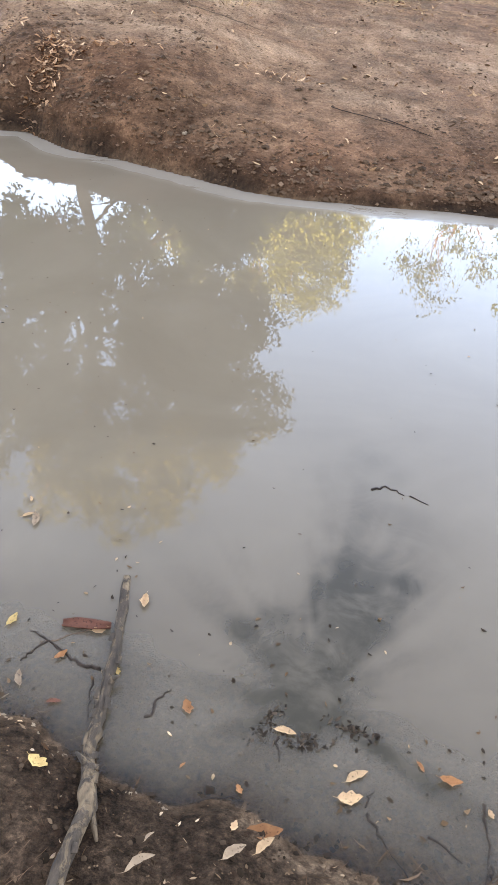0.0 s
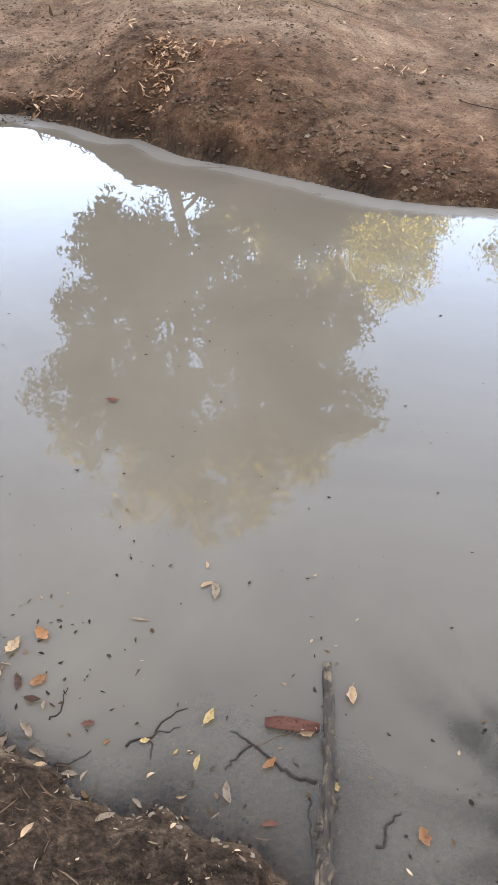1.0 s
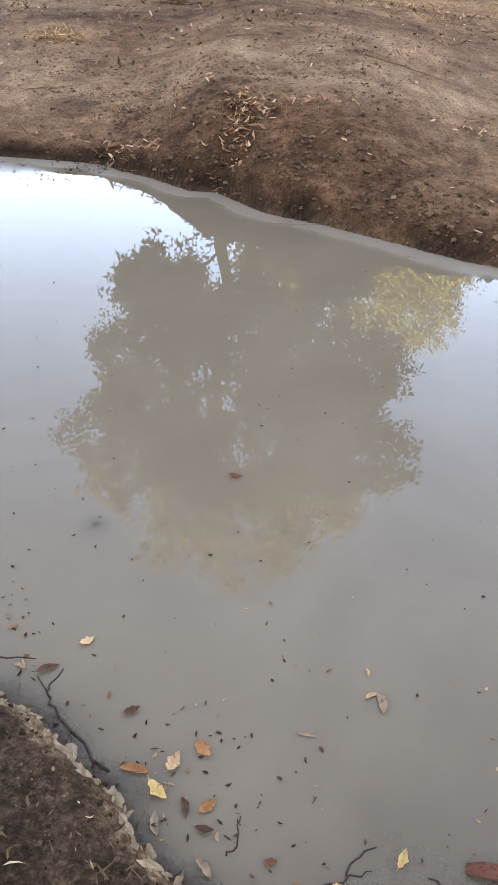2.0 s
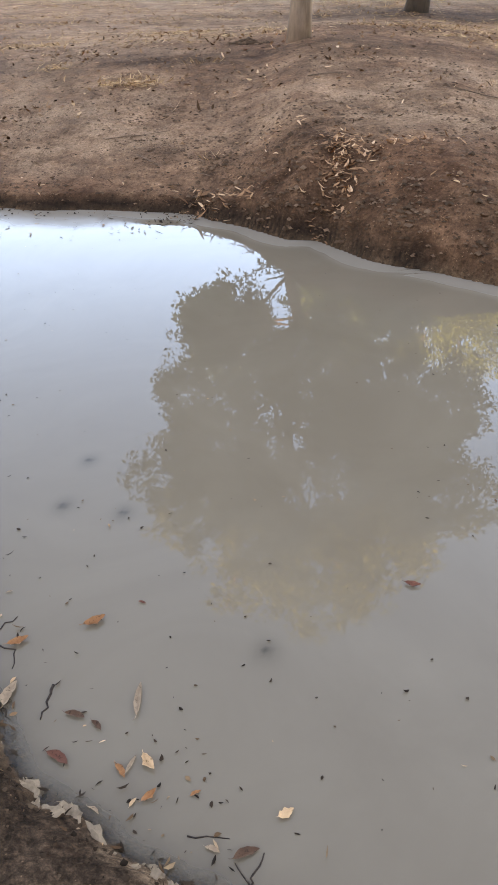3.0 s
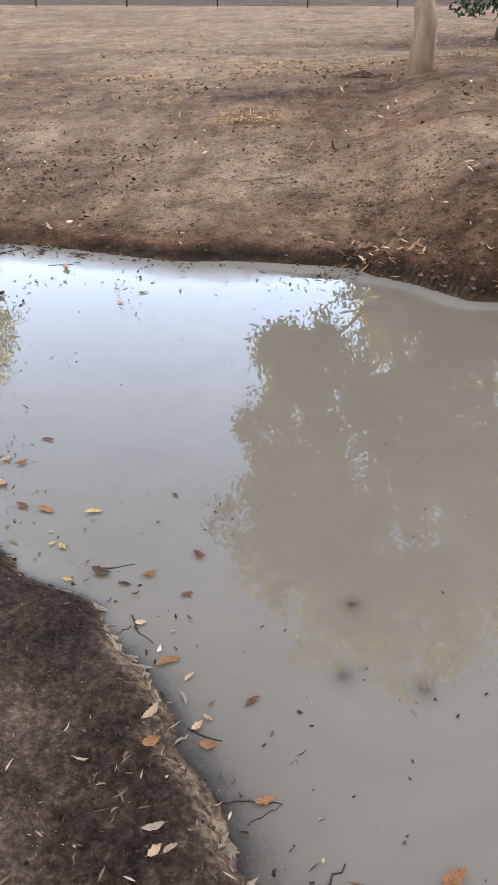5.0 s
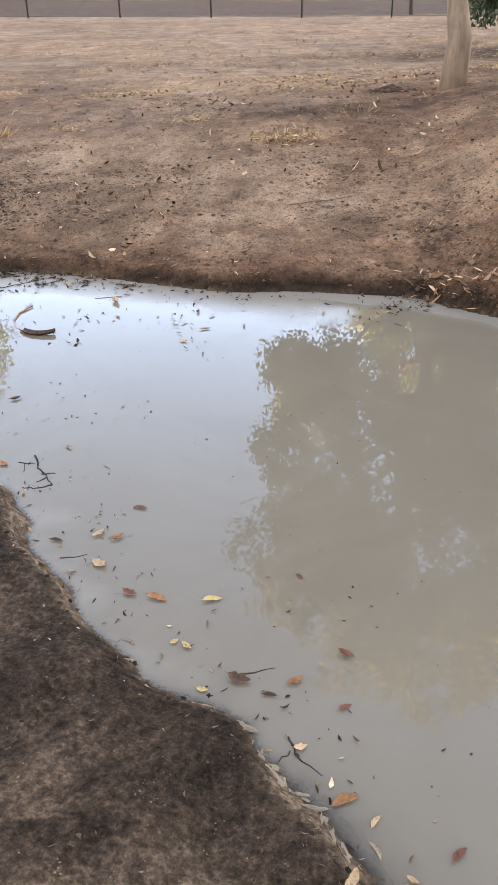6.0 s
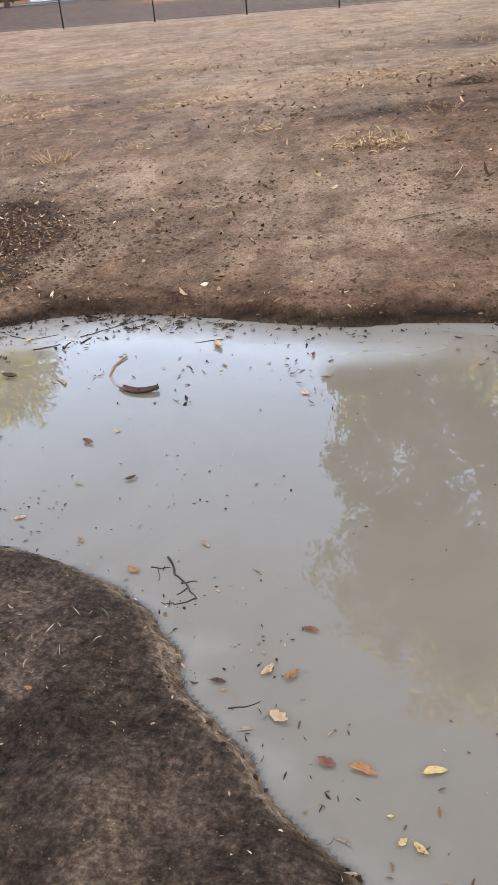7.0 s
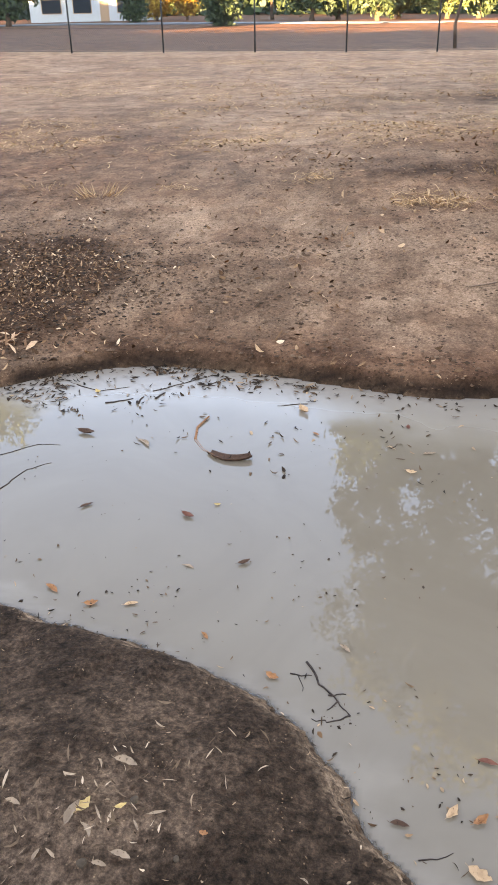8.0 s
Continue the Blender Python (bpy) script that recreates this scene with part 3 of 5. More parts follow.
def leaf_cloud(lobes, count, size, seed, gaps=0.0, droop=0.0, clump=0.0, low_gaps=0.0):
    """Leaf blades on many small sprays, spread over the outer parts of a crown's lobes."""
    r = np.random.RandomState(seed)
    vol = np.array([l[3] * l[4] * l[5] for l in lobes]) ** 0.75
    pick = r.choice(len(lobes), count // 30, p=vol / vol.sum())
    lob = np.array(lobes)[pick]
    way = r.normal(size=(len(pick), 3))
    way /= np.linalg.norm(way, axis=1)[:, None]
    rad = r.uniform(0.2, 1.0, len(pick)) ** 0.5 * (1 + 0.45 * fbm(way[:, 0] * 2 + pick, way[:, 2] * 2 + way[:, 1], 0.7, 3))
    centre = lob[:, :3] + way * rad[:, None] * lob[:, 3:6]
    if gaps:
        low = 1 - step(2.4, 4.6, centre[:, 2])
        keep = fbm(centre[:, 0] * 1.0 + centre[:, 1] * 0.3 + 31, centre[:, 2], 0.9, 4) > gaps - 0.5 + low_gaps * low
        centre = centre[keep]
    n = len(centre) * 30
    off = r.normal(size=(n, 3))
    off *= (r.rand(n) ** 0.4 / np.linalg.norm(off, axis=1))[:, None]
    spread = np.repeat(r.uniform(0.55, 1.5, len(centre)), 30)[:, None]
    c = np.repeat(centre, 30, 0) + off * spread * np.array((1.0, 1.0, 0.75)) * 2.0 * (clump or size * 1.5)
    u = r.normal(size=(n, 3)) + np.array((0, 0, -droop))
    u /= np.linalg.norm(u, axis=1)[:, None]
    v = np.cross(u, r.normal(size=(n, 3)))
    v /= np.linalg.norm(v, axis=1)[:, None]
    s = size * r.uniform(0.6, 1.3, (n, 1))
    return np.stack([c - u * s, c + v * s * 0.38, c + u * s, c - v * s * 0.38], 1)


def limbs(base, top, radius, lobes, seed, lean=0.06):
    """A tapered trunk with a flared foot, and a limb out to each lobe."""
    r = random.Random(seed)
    base, top = Vector(base), Vector(top)
    path = wander(base, top, lean * 0.4, 9, seed)
    radii = [radius * (1.35 if i == 0 else 1.12 if i == 1 else 1 - 0.075 * i) for i in range(10)]
    trunk = tube(path, radii, 14, 0.05, seed)
    arms = []
    for k, l in enumerate(lobes):
        a = path[min(9, 4 + k % 5)]
        b = Vector(l[:3])
        mid = wander(a, b, 0.09, 6, seed + k + 1, 0.15)
        arms.append(tube(mid, [radius * 0.42 * (1 - 0.13 * i) for i in range(7)], 7, 0.06, seed + k))
        for j in range(3):
            c = b + Vector((r.uniform(-1, 1) * l[3], r.uniform(-1, 1) * l[4], r.uniform(-0.7, 0.9) * l[5])) * 0.9
            arms.append(tube(wander(mid[4], c, 0.1, 4, seed + 7 * k + j), [radius * 0.14, radius * 0.11, radius * 0.08, radius * 0.05, radius * 0.02], 5, 0, 0))
    return trunk, joined(arms)


def tree(name, label, foot, rise, radius, lobes, leaves, size, bark, foliage, seed, gaps=0.0, droop=0.0, group="", clump=0.0, low_gaps=0.0):
    x, y = foot
    z = height(x, y) - 0.05
    whole = tagged(new(name), label, "tree", group)
    whole.location = (x, y, z)
    loc = [(a - x, b - y, c - z, d, e, f) for a, b, c, d, e, f in lobes]
    trunk, arms = limbs((0, 0, 0), rise, radius, loc, seed)
    part("trunk", mesh_of("trunk", *trunk, bark, True), whole)
    part("limbs", mesh_of("limbs", *arms, bark, True), whole)
    if leaves:
        part("crown", quads_mesh("crown", leaf_cloud(loc, leaves, size, seed, gaps, droop, clump, low_gaps), foliage), whole)
    return whole


# the tree on the mound
MAIN_LOBES = [(-3.90, 10.2, 4.95, 0.60, 0.8, 0.62), (-3.45, 10.4, 5.85, 0.72, 1.0, 0.62), (-2.55, 10.4, 6.5, 0.85, 1.2, 0.80), (-1.35, 10.6, 6.95, 0.95, 1.2, 0.90), (-0.40, 10.7, 6.3, 0.75, 1.0, 0.70),
              (0.35, 10.5, 5.25, 0.68, 0.9, 0.50), (0.15, 10.7, 3.9, 0.60, 0.9, 0.60), (-1.5, 10.6, 5.3, 1.6, 1.5, 1.15), (-2.75, 10.5, 4.7, 1.05, 1.3, 0.9), (-0.5, 10.6, 4.4, 0.95, 1.0, 0.85),
              (-3.95, 12.2, 4.8, 0.58, 0.7, 0.75), (-3.5, 12.3, 3.6, 0.55, 0.6, 0.55), (-2.75, 11.2, 3.5, 0.65, 0.8, 0.55), (-2.75, 11.4, 2.65, 0.45, 0.5, 0.40), (-2.65, 10.5, 2.25, 0.42, 0.5, 0.32), (-3.25, 10.8, 2.95, 0.42, 0.5, 0.38),
              (-1.75, 10.5, 3.6, 0.75, 0.8, 0.55), (-2.3, 11.9, 5.2, 1.2, 0.9, 1.0), (-1.0, 12.0, 4.6, 1.2, 0.9, 1.2),
              (-1.65, 10.45, 2.75, 0.34, 0.4, 0.42), (-2.35, 10.35, 2.9, 0.34, 0.3, 0.45), (-2.45, 10.4, 2.2, 0.34, 0.3, 0.32), (-1.25, 10.9, 3.1, 0.45, 0.4, 0.35)]
tree("tree", "grey-barked tree with a broad leafy crown on the mound", (-2.04, 10.6), (0.06, 0.05, 4.6), 0.108, MAIN_LOBES, 140000, 0.046, TRUNK, GREEN, 3, gaps=0.24, clump=0.085, low_gaps=0.22)
# trees farther back
tree("tree", "dark-trunked tree with low hanging deep green branches", (-0.45, 19.2), (0.1, 0.2, 5.5), 0.19,
     [(-1.1, 19, 5.2, 1.4, 1.5, 1.5), (-0.3, 19.5, 5.3, 1.3, 1.5, 1.3), (0.6, 19.3, 4.4, 0.8, 1.2, 1.0), (-2.1, 19.2, 5.6, 0.65, 0.8, 1.0), (-0.9, 18.2, 2.9, 0.9, 0.8, 0.5), (-1.1, 18.2, 1.8, 0.75, 0.7, 0.7), (2.4, 19.6, 3.6, 0.8, 1.0, 0.9),
      (-4.35, 16.2, 5.1, 0.50, 0.7, 0.75), (-4.1, 16.3, 6.4, 0.65, 0.8, 0.8), (-3.5, 16.5, 5.4, 0.75, 0.8, 0.8), (-3.3, 17.5, 4.7, 0.70, 0.8, 0.55), (-2.5, 17.8, 4.7, 0.75, 0.8, 0.65), (-1.6, 18.0, 4.6, 0.8, 0.8, 0.7)], 95000, 0.065, DARKBARK, DEEP, 5, gaps=0.34, droop=0.6, clump=0.15)
tree("tree", "tall yellow-green tree catching the last sun", (2.4, 24.0), (0.2, 0.1, 6.5), 0.17,
     [(2.4, 24, 8.6, 1.5, 1.5, 1.6), (1.3, 24.4, 7.0, 1.3, 1.3, 1.6), (3.3, 23.7, 6.4, 1.0, 1.2, 1.5), (2.3, 24, 4.2, 1.7, 1.5, 1.8), (-1.3, 25.0, 9.7, 0.95, 1.0, 0.75), (0.6, 25.0, 9.7, 0.8, 0.9, 0.7), (1.0, 24.6, 7.3, 0.9, 1.0, 1.0), (-0.9, 25.0, 5.0, 1.5, 1.4, 2.0)], 140000, 0.050, DARKBARK, YELLOWGREEN, 6, gaps=0.15, clump=0.16)
tree("tree", "big yellow-green tree standing by the fence", (-21.2, 33.6), (-0.6, -0.4, 9.0), 0.42,
     [(-22.9, 32.4, 13.6, 2.7, 2.5, 2.4), (-21.2, 32.0, 12.0, 1.8, 1.8, 1.8), (-24.5, 33.0, 11.0, 2.4, 2.2, 2.4), (-22.5, 32.4, 9.5, 2.4, 2.2, 1.8)], 60000, 0.085, DARKBARK, YELLOWGREEN, 8, gaps=0.18, clump=0.24)
tree("tree", "tall slender dark green tree behind the fence", (-2.4, 40.0), (0.1, 0.1, 9.0), 0.06,
     [(-2.5, 40, 12.6, 1.8, 1.8, 2.6), (-1.9, 40, 8.4, 2.0, 1.9, 2.6), (-3.0, 40, 5.4, 1.7, 1.7, 1.8)], 26000, 0.12, DARKBARK, GREEN, 15, gaps=0.15, clump=0.3)
tree("tree", "bare thin-branched tree with a few leaves", (7.2, 23.5), (0.2, 0.1, 5.6), 0.08,
     [(5.7, 23.5, 8.0, 0.6, 0.7, 0.9), (6.5, 23.6, 8.6, 0.7, 0.8, 0.9), (7.6, 23.4, 7.6, 0.7, 0.7, 1.0), (6.6, 23.5, 7.0, 0.6, 0.7, 0.7)], 2400, 0.060, DARKBARK, DEEP, 9, gaps=0.2, droop=1.0, clump=0.2)
tree("tree", "slender dark green tree beyond the pond", (9.6, 24.4), (0.1, 0.1, 6.5), 0.12,
     [(9.6, 24.4, 8.6, 0.7, 0.7, 1.8), (9.5, 24.4, 6.0, 1.1, 1.0, 1.6), (9.7, 24.4, 4.0, 1.2, 1.1, 1.2)], 6000, 0.12, DARKBARK, DEEP, 10, gaps=0.3)
# unseen belt added at the walker's back, to shade the pond from low sun
belt = tree("tree", "dense broad tree added out of view to block the low sun", (-2.0, -20.0), (0.2, 0.1, 5.5), 0.22,
            [(-2, -20, 5.9, 3.8, 1.6, 2.0), (-4.4, -20, 4.8, 3.0, 1.6, 2.8), (0.6, -20.4, 4.8, 3.0, 1.6, 2.8), (-4.0, -20, 2.6, 3.0, 1.6, 2.6), (0.4, -20, 2.6, 3.0, 1.6, 2.6)], 14000, 0.42, DARKBARK, DEEP, 12, group="belt of trees")
for k in range(-13, 11):
    if k:
        x, y = -2.0 + 4.4 * k, -20.0 + 1.5 * math.sin(2.1 * k)
        copy_thing(belt, pose(x, y, height(x, y) - 0.05, 0, 0, 180 * (k % 2)))
# copies added out of sight along the west field, to shade the far side
for k in range(7):
    x, y = -62.0 + 4.3 * k, 37.0 + 1.2 * math.sin(1.7 * k)
    copy_thing(belt, pose(x, y, height(x, y) - 0.05, 0, 0, 180 * (k % 2)))

# ---- fence ----
def fence_place(k):
    """The foot of post k; the line runs square to the far view."""
    p = Vector((-10.10, 35.64)) + Vector((0.977, 0.211)) * 3.55 * k
    return Vector((p.x, p.y, height(p.x, p.y)))


def build_fence():
    whole = tagged(new("fence"), "dark steel chain-link fence on slim posts", "fence")
    v, f = tube([(0, 0, -0.3), (0, 0, 2.30), (0, 0, 2.34)], [0.032, 0.032, 0.02], 8)
    me = mesh_of("post", v, f, STEEL, True)
    feet = [fence_place(k) for k in range(-17, 19)]
    for p in feet:
        part("post", me, whole).location = p
    for name, z, rad in (("top_rail", 2.28, 0.024), ("wire", 0.85, 0.005), ("wire", 0.06, 0.006)):
        v, f = tube([p + Vector((0, -0.03, z)) for p in feet], [rad] * len(feet), 6)
        part(name, mesh_of(name, v, f, STEEL, True), whole)
    quads = []
    for a, b in zip(feet, feet[1:]):
        for k in range(44):
            for s in (0, 1):
                u0, u1 = k / 44, (k + 23) / 44
                z0, z1 = 0.05, 2.27
                if u1 > 1:
                    z1, u1 = z0 + (z1 - z0) * (1 - u0) / (u1 - u0), 1.0
                p, q = a.lerp(b, 1 - u0 if s else u0), a.lerp(b, 1 - u1 if s else u1)
                p, q = p + Vector((0, -0.035, z0)), q + Vector((0, -0.035, z1))
                w = Vector((0, 0, 0.0028))
                quads.append([p - w, q - w, q + w, p + w])
                if k < 22:
                    p2 = a.lerp(b, 1 if s else 0) + Vector((0, -0.035, 0.05 + 2.22 * (22 - k) / 23))
                    q2 = a.lerp(b, 1 - (k + 1) / 44 if s else (k + 1) / 44) + Vector((0, -0.035, 2.27))
                    quads.append([p2 - w, q2 - w, q2 + w, p2 + w])
    mesh = part("chain_link", quads_mesh("chain_link", quads, STEEL), whole, "woven diamond wire mesh")
    tagged(mesh, kind="stuff")


build_fence()

# ---- beyond the fence ----
OUT, ALONG = Vector((-0.211, 0.977)), Vector((0.977, 0.211))


def beyond(dist, side):
    p = Vector((-3.66, 2.27)) + OUT * dist + ALONG * side
    return p.x, p.y


def shrub(name, label, dist, side, lobes, leaves, size, foliage, seed, radius=0.12, rise=2.0, gaps=0.25):
    x, y = beyond(dist, side)
    z = height(x, y)
    return tree(name, label, (x, y), (0.05, 0.05, rise), radius, [(x + a, y + b, z + c, d, e, f) for a, b, c, d, e, f in lobes], leaves, size, DARKBARK, foliage, seed, gaps)


def house(dist, side, wide, deep, tall):
    x, y = beyond(dist, side)
    whole = tagged(new("house"), "low white rendered house with dark windows", "house")
    whole.location, whole.rotation_euler = (x, y, height(x, y) - 0.1), (0, 0, radians(12.2))
    w, d = wide / 2, deep / 2
    part("wall", mesh_of("wall", *box(-w, -d, 0, w, d, tall), RENDERED), whole)
    v = [Vector(p) for p in ((-w - 0.5, -d - 0.6, tall), (w + 0.5, -d - 0.6, tall), (w + 0.5, d + 0.6, tall), (-w - 0.5, d + 0.6, tall), (-w + 1.6, 0, tall + 1.9), (w - 1.6, 0, tall + 1.9))]
    part("roof", mesh_of("roof", v, [(0, 1, 5, 4), (1, 2, 5), (2, 3, 4, 5), (3, 0, 4), (3, 2, 1, 0)], ROOFING), whole, "brown sheet roof with hipped ends")
    for k, (a, b, lo, hi) in enumerate(((-0.8, -0.5, 0.9, 2.2), (-0.3, -0.02, 0.9, 2.2), (0.4, 0.75, 0.9, 2.2))):
        win = part("window", mesh_of("window", *box(a * w, -d - 0.03, lo, b * w, -d + 0.02, hi), GLASS), whole, "dark glass window")
        frame_bits = [box(a * w - 0.08, -d - 0.06, lo - 0.08, b * w + 0.08, -d - 0.031, lo), box(a * w - 0.08, -d - 0.06, hi, b * w + 0.08, -d - 0.031, hi + 0.08),
                      box(a * w - 0.08, -d - 0.06, lo, a * w, -d - 0.031, hi), box(b * w, -d - 0.06, lo, b * w + 0.08, -d - 0.031, hi)]
        part("window_frame", mesh_of("window_frame", *joined(frame_bits), TRIM), win)
    part("door", mesh_of("door", *box(0.12 * w, -d - 0.04, 0, 0.26 * w, -d + 0.02, 2.05), TRIM), whole, "brown timber door")


house(104, -15.8, 14.0, 8.0, 2.9)
house(118, -52.0, 14.0, 9.0, 3.0)
shrub("cypress", "narrow dark green cypress beyond the fence", 84, -9.4, [(0, 0, 1.4, 0.95, 0.95, 1.5), (0, 0, 3.6, 0.85, 0.85, 2.0), (0, 0, 6.0, 0.5, 0.5, 1.8)], 5000, 0.22, DEEP, 21)
shrub("bush", "orange autumn bush beyond the fence", 97, -8.4, [(-0.5, 0, 1.6, 1.3, 1.2, 1.4), (1.0, 0, 2.2, 1.2, 1.2, 1.6)], 2600, 0.25, AMBER, 22)
shrub("bush", "golden yellow bush in low sun", 99, -5.2, [(0, 0, 1.8, 1.4, 1.2, 1.6), (0.6, 0, 3.2, 1.4, 1.2, 1.3)], 2600, 0.25, AMBER, 23)
shrub("bush", "rounded dark green bush beyond the fence", 74, -1.0, [(0, 0, 1.5, 1.7, 1.6, 1.6), (-0.2, 0, 3.0, 1.5, 1.4, 1.3)], 5200, 0.2, DEEP, 24, gaps=0.15)
shrub("tree", "yellow-leaved tree in low sun beyond the fence", 100, 4.2, [(-1.5, 0, 3.4, 2.3, 2.0, 1.5), (1.8, 0, 3.8, 2.2, 2.0, 1.5), (0, 0, 5.6, 2.6, 2.2, 1.8)], 5000, 0.3, YELLOWGREEN, 25, 0.2, 3.5)
# leaf colour carries the light: dark for shaded crowns, yellow-green for sunlit ones
WOOD = [(-25.0, 88, 0), (-20.3, 80, 0), (8.0, 92, 0), (11.2, 96, 0), (14.5, 90, 0), (18.5, 100, 2), (22.5, 94, 1), (27.0, 98, 0), (33.0, 96, 0), (40.0, 104, 1), (-31.0, 104, 1), (-38.0, 98, 0), (-46.0, 108, 2)]
for k, (side, dist, kind) in enumerate(WOOD):
    look_of = ("dark shady tree beyond the fence", "tree with sunlit yellow leaves beyond the fence", "leafy green tree beyond the fence")[kind]
    shrub("tree", look_of, dist, side, [(-1.4, 0, 2.9, 2.1, 1.9, 1.6), (1.5, 0.3, 3.2, 2.1, 1.9, 1.7), (0, 0, 5.2, 2.4, 2.2, 2.0), (0.3, -0.4, 1.5, 1.9, 1.4, 0.9)], 4600, 0.3, (DEEP, YELLOWGREEN, GREEN)[kind], 40 + k, 0.22, 3.8)


def far_wood():
    """Woods that close the distance."""
    r = np.random.RandomState(5)
    n = 26000
    a = r.uniform(-1.25, 0.95, n)
    dist = r.uniform(135, 175, n)
    top = 7.0 + 5.0 * fbm(a * 40, dist * 0.05, 1.0, 4)
    c = np.stack([-3.7 + dist * np.sin(a), 2.3 + dist * np.cos(a), r.uniform(0, 1, n) ** 0.8 * top + 0.6], 1)
    u = r.normal(size=(n, 3))
    u /= np.linalg.norm(u, axis=1)[:, None]
    v = np.cross(u, r.normal(size=(n, 3)))
    v /= np.linalg.norm(v, axis=1)[:, None]
    tagged(new("distant_wood", quads_mesh("distant_wood", np.stack([c - u, c + 0.6 * v, c + u, c - 0.6 * v], 1), DEEP)), "dark distant woods closing the view", "woods", kind="stuff")


far_wood()
ROADBED = plain("pale_asphalt", (0.07, 0.07, 0.072), 0.9)


def road_z(x, y):
    return 0.63 - 0.016 * max(-25, min(25, x + 10)) + 0.014 * (y - 38)


rv, rf = [], []
for k in range(61):
    for w in (0.0, 5.0):
        x, y = beyond(80 + w, -90 + 3.0 * k)
        rv.append(Vector((x, y, road_z(x, y) + 0.09)))
        rv.append(Vector((x, y, road_z(x, y) - 0.35)))
for k in range(60):
    i = 4 * k
    rf += [(i, i + 4, i + 6, i + 2), (i + 1, i, i + 2, i + 3)[::-1] if k == 0 else (i, i + 1, i + 5, i + 4), (i + 2, i + 6, i + 7, i + 3)]
tagged(new("road", mesh_of("road", rv, rf, ROADBED)), "pale grey asphalt road beyond the field", "road", kind="structure")

# ---- scattered stuff on the banks ----
STUFF = np.random.RandomState(23)


def spots(n, x0, x1, y0, y1, keep):
    """Up to n random places in a rectangle, kept by the chance that keep(x, y, land) gives."""
    x, y = STUFF.uniform(x0, x1, n), STUFF.uniform(y0, y1, n)
    l = land(x, y)
    ok = STUFF.rand(n) < keep(x, y, l)
    return x[ok], y[ok], l["h"][ok]


def blades(x, y, z, long, wide, material, name, tilt=0.35, lift=0.004):
    """Dead leaves and flakes lying about: a bent, curled strip for each."""
    n = len(x)
    a, s = STUFF.uniform(0, 2 * np.pi, n), STUFF.uniform(0.4, 1.5, n) * long * 0.5
    w = s * wide * STUFF.uniform(0.5, 1.5, n)
    t1, t2 = STUFF.normal(0, tilt, n), STUFF.normal(0, tilt * 1.3, n)
    c = np.stack([x, y, z + lift + np.abs(t1) * s * 0.6], 1)
    u = np.stack([np.cos(a), np.sin(a), t1], 1) * s[:, None]
    v = np.stack([-np.sin(a), np.cos(a), t2], 1) * w[:, None]
    curl, bend = STUFF.normal(0.08, 0.25, n)[:, None] * s[:, None], STUFF.normal(0, 0.14, n)[:, None]
    up = np.array((0, 0, 1.0))
    rows = []
    for q, k in ((-1, 0.12), (-0.35, 1.0), (0.4, 0.85), (1, 0.06)):
        m = c + u * q + curl * q * q * up + v / (w[:, None] + 1e-9) * bend * s[:, None] * (1 - q * q)
        kk = k * STUFF.uniform(0.75, 1.2, n)[:, None]
        rows += [m - v * kk, m + v * kk]
    p = np.stack(rows, 1)
    f = (np.array([(0, 1, 3, 2), (2, 3, 5, 4), (4, 5, 7, 6)])[None] + 8 * np.arange(n)[:, None, None]).astype(np.int32)
    me = bpy.data.meshes.new(name)
    me.vertices.add(8 * n)
    me.vertices.foreach_set("co", p.astype(np.float32).ravel())
    me.loops.add(f.size)
    me.loops.foreach_set("vertex_index", f.ravel())
    me.polygons.add(f.size // 4)
    me.polygons.foreach_set("loop_start", np.arange(0, f.size, 4, dtype=np.int32))
    me.update(calc_edges=True)
    me.materials.append(material)
    return me


def lumps(x, y, z, size, material, name, squash=0.6):
    """Small crumbled lumps, each an uneven eight-faced stone."""
    n = len(x)
    base = np.array([(1, 0, 0), (0, 1, 0), (-1, 0, 0), (0, -1, 0), (0, 0, 1), (0.7, 0.7, 0.5), (-0.7, 0.7, 0.4), (-0.7, -0.7, 0.5), (0.7, -0.7, 0.4)], float)
    tri = np.array([(0, 5, 4), (5, 1, 4), (1, 6, 4), (6, 2, 4), (2, 7, 4), (7, 3, 4), (3, 8, 4), (8, 0, 4)])
    s = size * (0.4 + np.minimum(STUFF.gamma(1.6, 0.4, n), 1.9))[:, None, None]
    p = base[None] * (1 + STUFF.uniform(-0.35, 0.35, (n, 9, 3))) * s
    p[:, :, 2] *= squash
    a = STUFF.uniform(0, 6.28, n)[:, None]
    px, py = p[:, :, 0] * np.cos(a) - p[:, :, 1] * np.sin(a), p[:, :, 0] * np.sin(a) + p[:, :, 1] * np.cos(a)
    p = np.stack([px + x[:, None], py + y[:, None], p[:, :, 2] + z[:, None] - size * 0.1], 2)
    me = bpy.data.meshes.new(name)
    me.vertices.add(9 * n)
    me.vertices.foreach_set("co", p.astype(np.float32).ravel())
    f = (tri[None] + 9 * np.arange(n)[:, None, None]).astype(np.int32)
    me.loops.add(f.size)
    me.loops.foreach_set("vertex_index", f.ravel())
    me.polygons.add(f.size // 3)
    me.polygons.foreach_set("loop_start", np.arange(0, f.size, 3, dtype=np.int32))
    me.update(calc_edges=True)
    me.materials.append(material)
    return me


def stuff(name, me, label, category):
    return tagged(new(name, me), label, category, kind="stuff")


def clumpy(x, y, size, lo, hi):
    return step(lo, hi, fbm(x + 60, y + 20, size, 3))


